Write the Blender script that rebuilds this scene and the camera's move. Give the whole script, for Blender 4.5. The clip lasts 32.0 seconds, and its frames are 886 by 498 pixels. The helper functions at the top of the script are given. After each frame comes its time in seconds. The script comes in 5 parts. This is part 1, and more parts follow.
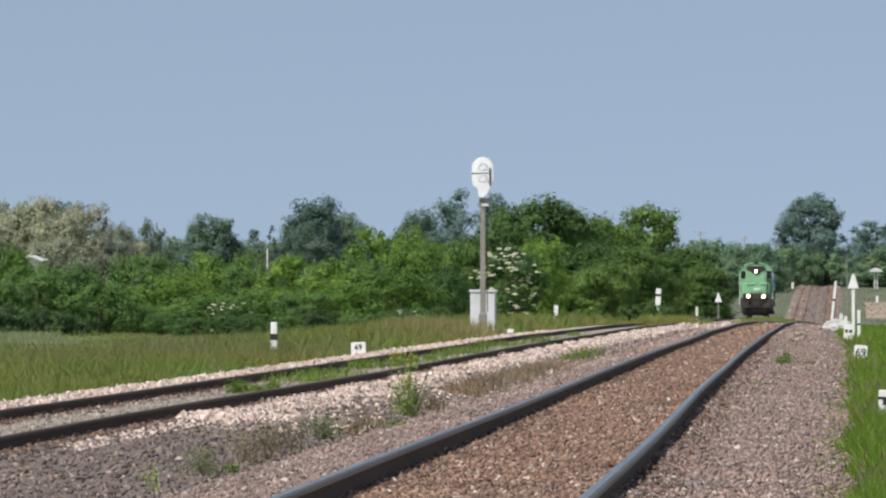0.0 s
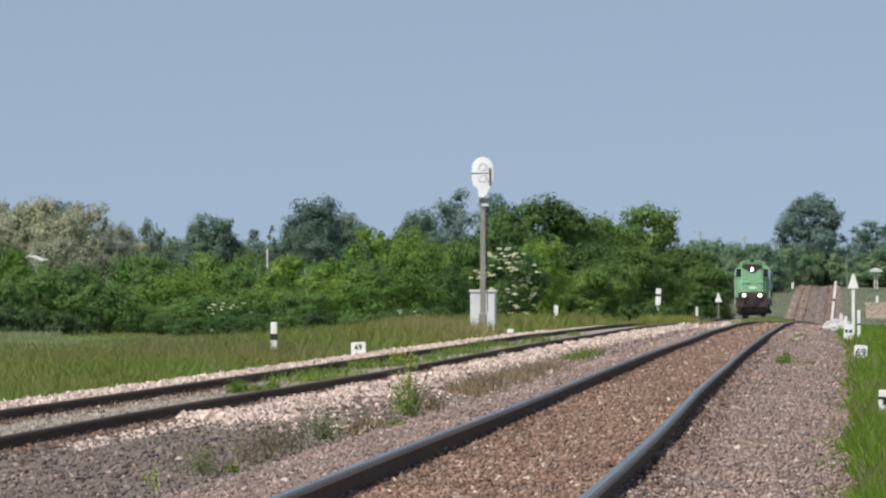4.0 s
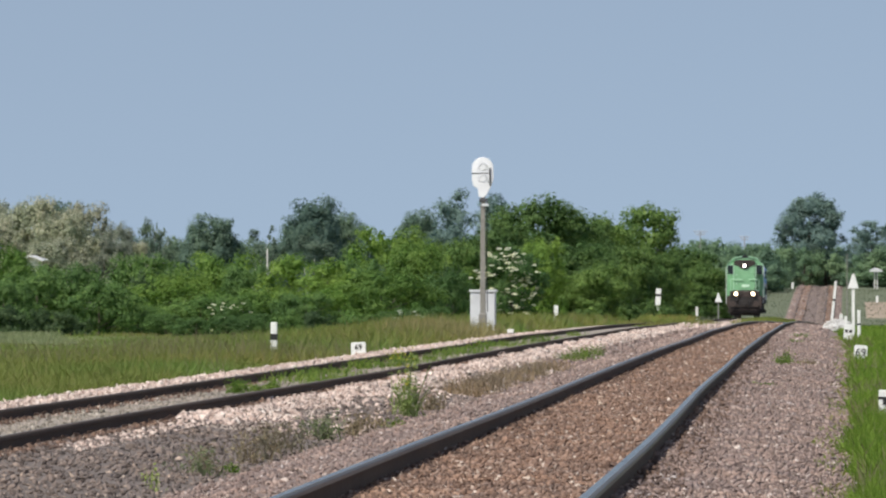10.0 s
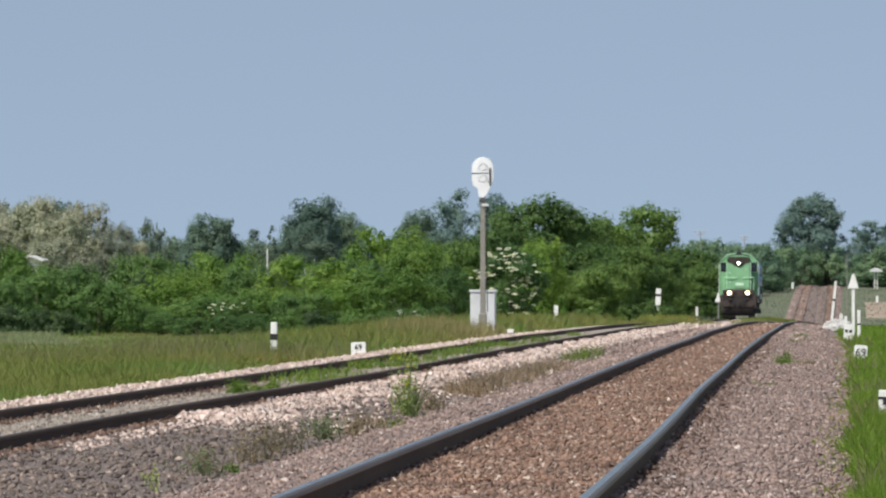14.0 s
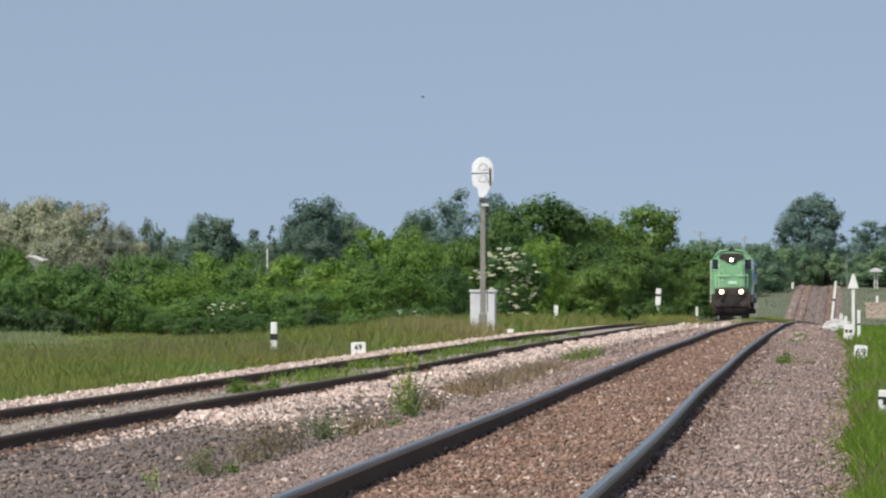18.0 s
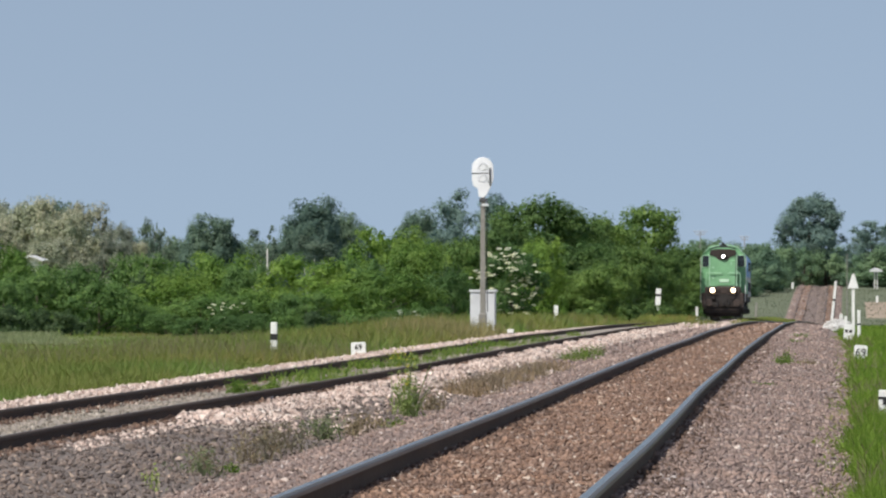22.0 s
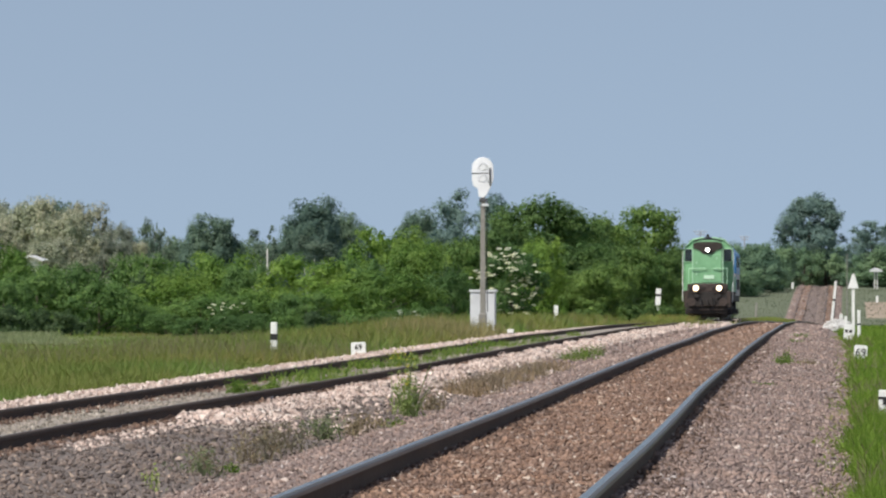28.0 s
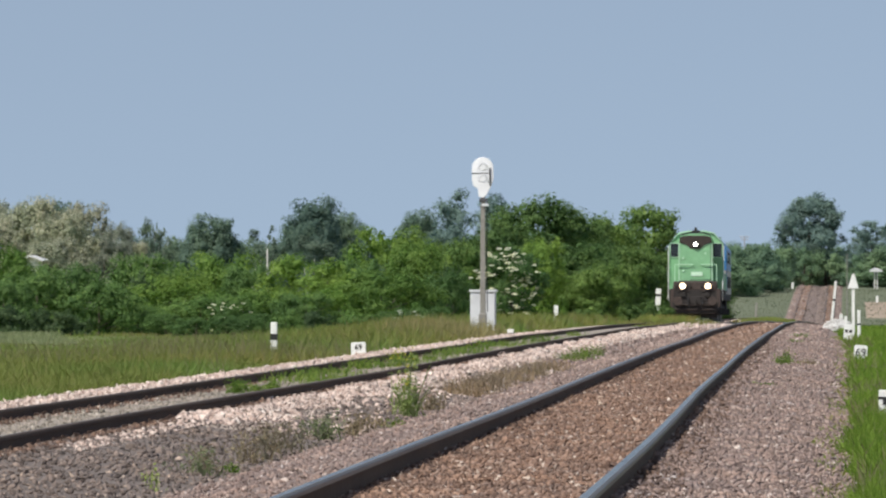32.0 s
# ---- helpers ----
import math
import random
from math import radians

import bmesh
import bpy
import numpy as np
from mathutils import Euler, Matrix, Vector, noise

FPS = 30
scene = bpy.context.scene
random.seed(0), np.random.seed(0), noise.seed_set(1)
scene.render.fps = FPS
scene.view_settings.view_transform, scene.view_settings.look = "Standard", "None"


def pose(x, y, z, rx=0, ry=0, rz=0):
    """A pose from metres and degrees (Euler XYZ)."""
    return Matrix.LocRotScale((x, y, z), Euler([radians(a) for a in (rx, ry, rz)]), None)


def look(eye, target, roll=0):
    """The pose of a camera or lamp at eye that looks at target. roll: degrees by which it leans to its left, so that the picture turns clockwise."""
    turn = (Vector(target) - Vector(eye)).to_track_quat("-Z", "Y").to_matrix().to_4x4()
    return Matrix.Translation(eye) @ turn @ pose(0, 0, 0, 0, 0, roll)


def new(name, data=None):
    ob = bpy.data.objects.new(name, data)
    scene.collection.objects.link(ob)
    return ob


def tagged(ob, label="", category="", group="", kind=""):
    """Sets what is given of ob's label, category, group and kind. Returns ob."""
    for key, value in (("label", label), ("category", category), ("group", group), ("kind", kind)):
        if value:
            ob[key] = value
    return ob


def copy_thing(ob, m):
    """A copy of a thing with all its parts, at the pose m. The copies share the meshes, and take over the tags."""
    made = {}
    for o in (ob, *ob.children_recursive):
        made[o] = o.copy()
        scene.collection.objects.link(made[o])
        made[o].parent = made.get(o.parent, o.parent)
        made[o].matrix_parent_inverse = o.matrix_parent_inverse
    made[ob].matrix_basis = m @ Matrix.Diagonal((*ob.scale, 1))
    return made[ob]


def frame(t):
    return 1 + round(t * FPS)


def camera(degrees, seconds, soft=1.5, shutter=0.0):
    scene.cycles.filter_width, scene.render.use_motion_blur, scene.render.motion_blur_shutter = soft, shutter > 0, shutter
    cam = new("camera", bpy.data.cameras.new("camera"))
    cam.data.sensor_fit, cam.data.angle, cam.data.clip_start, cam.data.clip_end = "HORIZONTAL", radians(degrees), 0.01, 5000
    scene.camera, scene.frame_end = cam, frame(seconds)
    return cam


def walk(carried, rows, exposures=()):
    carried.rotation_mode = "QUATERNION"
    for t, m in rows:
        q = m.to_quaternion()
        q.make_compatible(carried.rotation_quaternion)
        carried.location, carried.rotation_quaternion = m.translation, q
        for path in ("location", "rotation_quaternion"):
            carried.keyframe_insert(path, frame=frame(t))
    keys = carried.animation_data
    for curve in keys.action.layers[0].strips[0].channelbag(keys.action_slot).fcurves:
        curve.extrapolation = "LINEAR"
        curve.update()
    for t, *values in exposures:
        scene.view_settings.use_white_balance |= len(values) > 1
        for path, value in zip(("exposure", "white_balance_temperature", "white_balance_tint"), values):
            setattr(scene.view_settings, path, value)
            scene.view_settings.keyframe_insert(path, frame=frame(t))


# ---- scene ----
EYE = 1.05
YAW, TILT = math.atan(716 / 10600), math.atan(63 / 10600)
cam = camera(2 * math.degrees(math.atan(784 / 10600)), 32.0, soft=2.3)
aim = (-1000 * math.tan(YAW), 1000, EYE + 1000 / math.cos(YAW) * math.tan(TILT))
walk(cam, [(0, look((0, 0, EYE), aim)), (32.0, look((0, 0, EYE), aim))])

# ---- daylight: hazy blue sky, high sun from behind and to the left ----
SUN_FROM = Vector((-0.66, -0.75, 1.25)).normalized()
world = bpy.data.worlds.new("sky")
scene.world = world
world.use_nodes = True
wn = world.node_tree
sky = wn.nodes.new("ShaderNodeTexSky")
sky.sky_type = "NISHITA"
sky.sun_disc = False
sky.sun_elevation = math.asin(SUN_FROM.z)
sky.sun_rotation = math.atan2(SUN_FROM.x, SUN_FROM.y)
sky.air_density, sky.dust_density, sky.ozone_density = 1.0, 1.0, 1.0
wn.nodes["Background"].inputs["Strength"].default_value = 0.1
# haze lifts the clear blue of higher sky down towards the horizon
geo, up = wn.nodes.new("ShaderNodeTexCoord"), wn.nodes.new("ShaderNodeVectorMath")
up.operation = "ADD"
up.inputs[1].default_value = (0, 0, 0.24)
wn.links.new(geo.outputs["Generated"], up.inputs[0])
unit = wn.nodes.new("ShaderNodeVectorMath")
unit.operation = "NORMALIZE"
wn.links.new(up.outputs[0], unit.inputs[0])
wn.links.new(unit.outputs[0], sky.inputs["Vector"])
soft_sky = wn.nodes.new("ShaderNodeHueSaturation")
soft_sky.inputs["Hue"].default_value, soft_sky.inputs["Saturation"].default_value = 0.4955, 0.74
wn.links.new(sky.outputs[0], soft_sky.inputs["Color"])
wn.links.new(soft_sky.outputs[0], wn.nodes["Background"].inputs["Color"])
sun = new("sun", bpy.data.lights.new("sun", "SUN"))
sun.data.energy, sun.data.angle, sun.data.color = 3.55, radians(0.6), (1.0, 0.95, 0.86)
sun.matrix_world = look(SUN_FROM * 50, (0, 0, 0))
scene.view_settings.exposure = 0.35


# ---- materials ----
def ramp(nt, fac, stops):
    r = nt.nodes.new("ShaderNodeValToRGB")
    els = r.color_ramp.elements
    while len(els) < len(stops):
        els.new(0.5)
    for e, (p, c) in zip(els, stops):
        e.position, e.color = p, (*c, 1)
    nt.links.new(fac, r.inputs[0])
    return r.outputs[0]


def noise_tex(nt, scale, detail=4.0, coord="Position", rough=0.6):
    if coord == "Position":
        src = nt.nodes.new("ShaderNodeNewGeometry").outputs["Position"]
    else:
        src = nt.nodes.new("ShaderNodeTexCoord").outputs["Object"]
    n = nt.nodes.new("ShaderNodeTexNoise")
    n.inputs["Scale"].default_value, n.inputs["Detail"].default_value = scale, detail
    n.inputs["Roughness"].default_value = rough
    nt.links.new(src, n.inputs["Vector"])
    return n.outputs["Fac"]


def mixed(nt, fac, a, b, blend="MIX"):
    m = nt.nodes.new("ShaderNodeMix")
    m.data_type, m.blend_type = "RGBA", blend
    for sock, v in ((m.inputs["Factor"], fac), (m.inputs["A"], a), (m.inputs["B"], b)):
        if hasattr(v, "links"):
            nt.links.new(v, sock)
        elif isinstance(v, (int, float)):
            sock.default_value = v
        else:
            sock.default_value = (*v, 1)
    return m.outputs["Result"]


def surface(name, dark, light, rough=0.8, fine=20.0, coarse=2.0, bump=0.3, metal=0.0, coord="Object", wear=None, wear_at=0.62, wear_scale=3.0):
    """Painted, rusted or earthy surface: two scales of tone, optional worn patches, fine relief."""
    m = bpy.data.materials.new(name)
    m.use_nodes = True
    nt = m.node_tree
    b = nt.nodes["Principled BSDF"]
    n1, n2 = noise_tex(nt, fine, 5, coord), noise_tex(nt, coarse, 3, coord)
    c1 = ramp(nt, n1, [(0.3, dark), (0.7, light)])
    mid = [0.5 * (p + q) for p, q in zip(dark, light)]
    c2 = ramp(nt, n2, [(0.35, [0.8 * p for p in mid]), (0.65, [1.15 * p for p in mid])])
    col = mixed(nt, 0.5, c1, c2)
    if wear:
        w = ramp(nt, noise_tex(nt, wear_scale, 8, coord, 0.7), [(wear_at, (0, 0, 0)), (min(1, wear_at + 0.08), (1, 1, 1))])
        col = mixed(nt, w, col, wear)
    nt.links.new(col, b.inputs["Base Color"])
    b.inputs["Roughness"].default_value, b.inputs["Metallic"].default_value = rough, metal
    if bump:
        bp = nt.nodes.new("ShaderNodeBump")
        bp.inputs["Strength"].default_value, bp.inputs["Distance"].default_value = bump, 0.02
        nt.links.new(n1, bp.inputs["Height"])
        nt.links.new(bp.outputs[0], b.inputs["Normal"])
    return m


def by_piece(name, stops, rough=0.9, through_light=0.0, fine=60.0, broad=0.0, broad_cols=None):
    """Many small pieces: each takes its own tone; leaves also let light through."""
    m = bpy.data.materials.new(name)
    m.use_nodes = True
    nt = m.node_tree
    b = nt.nodes["Principled BSDF"]
    isl = nt.nodes.new("ShaderNodeNewGeometry").outputs["Random Per Island"]
    obr = nt.nodes.new("ShaderNodeObjectInfo").outputs["Random"]
    add = nt.nodes.new("ShaderNodeMath")
    add.operation = "ADD"
    nt.links.new(isl, add.inputs[0]), nt.links.new(obr, add.inputs[1])
    fr = nt.nodes.new("ShaderNodeMath")
    fr.operation = "FRACT"
    nt.links.new(add.outputs[0], fr.inputs[0])
    col = ramp(nt, fr.outputs[0], stops)
    if broad:
        t = ramp(nt, noise_tex(nt, broad, 3), [(0.38, broad_cols[0]), (0.62, broad_cols[1])])
        col = mixed(nt, 1.0, col, t, "MULTIPLY")
    if through_light:
        col = mixed(nt, 1.0, col, ramp(nt, obr, [(0.0, (0.80, 0.84, 0.88)), (1.0, (1.2, 1.16, 1.03))]), "MULTIPLY")
    grain = ramp(nt, noise_tex(nt, fine, 3), [(0.3, (0.78, 0.78, 0.78)), (0.7, (1.15, 1.15, 1.15))])
    col = mixed(nt, 1.0, col, grain, "MULTIPLY")
    nt.links.new(col, b.inputs["Base Color"])
    b.inputs["Roughness"].default_value = rough
    if through_light:
        b.inputs["Specular IOR Level"].default_value = 0.25
        tr = nt.nodes.new("ShaderNodeBsdfTranslucent")
        nt.links.new(col, tr.inputs["Color"])
        mx = nt.nodes.new("ShaderNodeMixShader")
        mx.inputs[0].default_value = through_light
        nt.links.new(b.outputs[0], mx.inputs[1]), nt.links.new(tr.outputs[0], mx.inputs[2])
        nt.links.new(mx.outputs[0], nt.nodes["Material Output"].inputs["Surface"])
    return m


def glow(name, colour, strength):
    m = bpy.data.materials.new(name)
    m.use_nodes = True
    b = m.node_tree.nodes["Principled BSDF"]
    b.inputs["Base Color"].default_value = (0.9, 0.9, 0.9, 1)
    b.inputs["Emission Color"].default_value, b.inputs["Emission Strength"].default_value = (*colour, 1), strength
    return m


def glassy(name, colour):
    m = bpy.data.materials.new(name)
    m.use_nodes = True
    b = m.node_tree.nodes["Principled BSDF"]
    b.inputs["Base Color"].default_value, b.inputs["Roughness"].default_value = (*colour, 1), 0.06
    b.inputs["Transmission Weight"].default_value = 0.6
    return m


M = {
    "meadow": surface("meadow_soil", (0.10, 0.14, 0.03), (0.16, 0.19, 0.06), 0.95, 3.0, 0.08, 0.4, coord="Position", wear=(0.21, 0.18, 0.09), wear_at=0.52, wear_scale=0.12),
    # greyer green of the far field has the haze put into it
    "slope": surface("hazed_field_grass", (0.085, 0.105, 0.058), (0.135, 0.152, 0.09), 0.95, 1.2, 0.06, 0.4, coord="Position"),
    "earth": surface("bare_tan_earth", (0.27, 0.21, 0.155), (0.36, 0.29, 0.22), 0.95, 1.2, 0.1, 0.4, coord="Position"),
    "brown_bed": surface("brown_ballast_bed", (0.115, 0.073, 0.051), (0.225, 0.147, 0.103), 0.95, 14.0, 0.5, 0.6, coord="Position"),
    "rust_bed": surface("rust_stained_bed", (0.06, 0.038, 0.029), (0.12, 0.077, 0.058), 0.95, 14.0, 0.5, 0.6, coord="Position"),
    "shoulder_bed": surface("greyish_ballast_bed", (0.135, 0.10, 0.088), (0.255, 0.194, 0.168), 0.95, 14.0, 0.5, 0.6, coord="Position"),
    "grey_bed": surface("dark_gravel_bed", (0.105, 0.086, 0.076), (0.20, 0.165, 0.147), 0.95, 14.0, 0.6, 0.6, coord="Position"),
    "pale_bed": surface("pale_ballast_bed", (0.28, 0.23, 0.19), (0.50, 0.42, 0.36), 0.95, 12.0, 0.5, 0.6, coord="Position"),
    "sand_bed": surface("sandy_fill", (0.22, 0.19, 0.16), (0.36, 0.31, 0.265), 0.95, 9.0, 0.7, 0.5, coord="Position"),
    "brown_stone": by_piece("brown_stone", [(0.0, (0.11, 0.066, 0.047)), (0.3, (0.205, 0.13, 0.094)), (0.7, (0.29, 0.19, 0.138)), (0.93, (0.33, 0.24, 0.19)), (0.97, (0.48, 0.40, 0.33)), (1.0, (0.60, 0.52, 0.45))], 0.9, broad=0.9, broad_cols=((0.80, 0.80, 0.84), (1.16, 1.10, 1.06))),
    "shoulder_stone": by_piece("shoulder_stone", [(0.0, (0.14, 0.105, 0.09)), (0.35, (0.255, 0.19, 0.165)), (0.8, (0.325, 0.245, 0.213)), (0.94, (0.36, 0.29, 0.255)), (0.975, (0.50, 0.43, 0.39)), (1.0, (0.62, 0.55, 0.50))], 0.9, broad=0.9, broad_cols=((0.82, 0.82, 0.86), (1.14, 1.09, 1.06))),
    "rust_stone": by_piece("rust_stained_stone", [(0.0, (0.075, 0.045, 0.032)), (0.5, (0.125, 0.08, 0.058)), (1.0, (0.19, 0.125, 0.095))], 0.9, broad=0.5, broad_cols=((0.85, 0.85, 0.88), (1.1, 1.06, 1.04))),
    "dark_stone": by_piece("dark_stone", [(0.0, (0.07, 0.056, 0.049)), (0.4, (0.168, 0.137, 0.122)), (0.85, (0.225, 0.184, 0.163)), (0.97, (0.30, 0.245, 0.21)), (1.0, (0.47, 0.38, 0.31))], 0.9, broad=0.5, broad_cols=((0.85, 0.85, 0.88), (1.15, 1.08, 1.02))),
    "pale_stone": by_piece("pale_stone", [(0.0, (0.33, 0.24, 0.205)), (0.4, (0.54, 0.425, 0.37)), (0.85, (0.70, 0.575, 0.51)), (1.0, (0.80, 0.72, 0.66))], 0.9, broad=0.4, broad_cols=((0.85, 0.85, 0.85), (1.08, 1.06, 1.05))),
    "sand_stone": by_piece("sandy_stone", [(0.0, (0.16, 0.135, 0.11)), (0.4, (0.30, 0.265, 0.225)), (0.85, (0.40, 0.36, 0.31)), (1.0, (0.56, 0.49, 0.43))], 0.9, broad=0.8, broad_cols=((0.78, 0.80, 0.78), (1.12, 1.08, 1.05))),
    "lime_stone": by_piece("limed_stone", [(0.0, (0.55, 0.53, 0.50)), (0.5, (0.74, 0.73, 0.71)), (1.0, (0.84, 0.84, 0.82))], 0.9, broad=1.0, broad_cols=((0.85, 0.85, 0.85), (1.05, 1.05, 1.05))),
    "rail_side": surface("rusty_rail", (0.082, 0.056, 0.038), (0.15, 0.102, 0.068), 0.95, 12.0, 0.6, 0.3, coord="Position"),
    "rail_old": surface("dull_rusty_rail", (0.055, 0.038, 0.029), (0.115, 0.074, 0.052), 0.92, 12.0, 0.6, 0.3, coord="Position"),
    "rail_head": surface("polished_rail_head", (0.42, 0.385, 0.315), (0.56, 0.52, 0.44), 0.25, 5.0, 0.4, 0.05, metal=1.0, coord="Position", wear=(0.20, 0.17, 0.13), wear_at=0.56, wear_scale=1.2),
    "rail_edge": surface("worn_rail_edge", (0.11, 0.09, 0.07), (0.21, 0.18, 0.15), 0.45, 9.0, 0.6, 0.15, metal=0.5, coord="Position"),
    "rail_foot": surface("red_rust_rail_foot", (0.11, 0.06, 0.042), (0.21, 0.12, 0.085), 0.95, 14.0, 0.8, 0.4, coord="Position"),
    "rail_old_head": surface("dull_rail_head", (0.06, 0.048, 0.04), (0.13, 0.105, 0.088), 0.5, 6.0, 0.5, 0.08, metal=0.5, coord="Position"),
    "sleeper": surface("weathered_sleeper", (0.10, 0.085, 0.07), (0.22, 0.19, 0.16), 0.95, 16.0, 2.0, 0.5),
    "bolt": surface("rusty_fastening", (0.032, 0.02, 0.016), (0.085, 0.046, 0.034), 0.85, 30.0, 4.0, 0.2),
    "white": surface("white_paint", (0.72, 0.72, 0.70), (0.84, 0.84, 0.82), 0.6, 18.0, 2.5, 0.1, wear=(0.42, 0.39, 0.34), wear_at=0.66, wear_scale=6.0),
    "signal_white": surface("signal_white_enamel", (0.80, 0.81, 0.84), (0.86, 0.87, 0.90), 0.5, 9.0, 1.5, 0.05),
    "cabinet": surface("pale_grey_enamel", (0.56, 0.57, 0.60), (0.66, 0.67, 0.70), 0.5, 7.0, 1.2, 0.1, wear=(0.36, 0.33, 0.30), wear_at=0.7),
    "concrete": surface("weathered_concrete", (0.20, 0.19, 0.17), (0.34, 0.32, 0.29), 0.9, 12.0, 1.2, 0.4),
    "black": surface("black_paint", (0.012, 0.012, 0.013), (0.03, 0.03, 0.032), 0.55, 18.0, 3.0, 0.15),
    "green": surface("green_paint", (0.185, 0.405, 0.215), (0.245, 0.48, 0.265), 0.42, 7.0, 0.9, 0.06, wear=(0.22, 0.29, 0.17), wear_at=0.64, wear_scale=2.2),
    # lighter green of rails and frames, also painted edge highlights
    "green_trim": surface("light_green_trim_highlight", (0.36, 0.60, 0.40), (0.46, 0.68, 0.49), 0.45, 9.0, 1.2, 0.05),
    "plate_green": surface("pale_green_enamel", (0.52, 0.74, 0.55), (0.62, 0.82, 0.64), 0.4, 9.0, 1.2, 0.05),
    "blue": surface("blue_paint", (0.02, 0.16, 0.42), (0.035, 0.22, 0.52), 0.4, 5.0, 0.7, 0.06),
    "grey_paint": surface("pale_grey_paint", (0.36, 0.33, 0.33), (0.46, 0.43, 0.43), 0.5, 6.0, 0.8, 0.08, wear=(0.2, 0.15, 0.12), wear_at=0.62),
    "brown_panel": surface("sooty_brown_panel", (0.022, 0.017, 0.014), (0.05, 0.037, 0.028), 0.6, 9.0, 1.5, 0.1),
    "grime": surface("brown_grime", (0.026, 0.019, 0.017), (0.085, 0.06, 0.051), 0.8, 7.0, 1.5, 0.3),
    "underframe": surface("oily_underframe", (0.012, 0.010, 0.010), (0.036, 0.029, 0.026), 0.75, 14.0, 2.0, 0.3),
    "steel": surface("worn_wheel_steel", (0.16, 0.15, 0.14), (0.30, 0.28, 0.26), 0.4, 20.0, 3.0, 0.05, metal=0.8),
    "bird_feather": surface("dark_plumage", (0.02, 0.02, 0.024), (0.05, 0.05, 0.058), 0.6, 60.0, 8.0, 0.1),
    "insect_wing": surface("smoky_wing", (0.10, 0.09, 0.07), (0.18, 0.16, 0.13), 0.4, 300.0, 60.0, 0.0),
    "glass": glassy("window_glass", (0.04, 0.05, 0.055)),
    "lamp": glow("headlamp_glow", (1.0, 0.88, 0.66), 12.0),
    # glow painted for the warm halo round the headlamp lenses
    "halo_ring": glow("lamp_halo", (1.0, 0.66, 0.28), 2.2),
    "top_lamp": glow("top_lamp_glow", (1.0, 0.93, 0.84), 10.0),
    "bark": surface("grey_bark", (0.07, 0.055, 0.04), (0.17, 0.14, 0.11), 0.95, 8.0, 1.0, 0.6),
    "birch": surface("white_bark", (0.45, 0.43, 0.40), (0.62, 0.60, 0.57), 0.9, 5.0, 1.0, 0.4, wear=(0.1, 0.09, 0.08), wear_at=0.6),
    "plaster": surface("pale_plaster", (0.62, 0.60, 0.56), (0.76, 0.74, 0.70), 0.9, 3.0, 0.5, 0.2),
    "roof_sheet": surface("pale_roof_sheet", (0.55, 0.55, 0.56), (0.70, 0.70, 0.71), 0.6, 3.0, 0.6, 0.2),
    # far poles: pale grey stands for wood seen through haze
    "wood_pole": surface("hazed_wood_pole", (0.26, 0.25, 0.24), (0.38, 0.37, 0.36), 0.9, 10.0, 1.0, 0.3),
    "mast": surface("grimy_concrete_mast", (0.18, 0.172, 0.155), (0.31, 0.295, 0.27), 0.9, 9.0, 1.0, 0.4),
    "dark_steel": surface("dark_grey_steel", (0.055, 0.055, 0.06), (0.11, 0.11, 0.12), 0.6, 14.0, 2.0, 0.2),
}
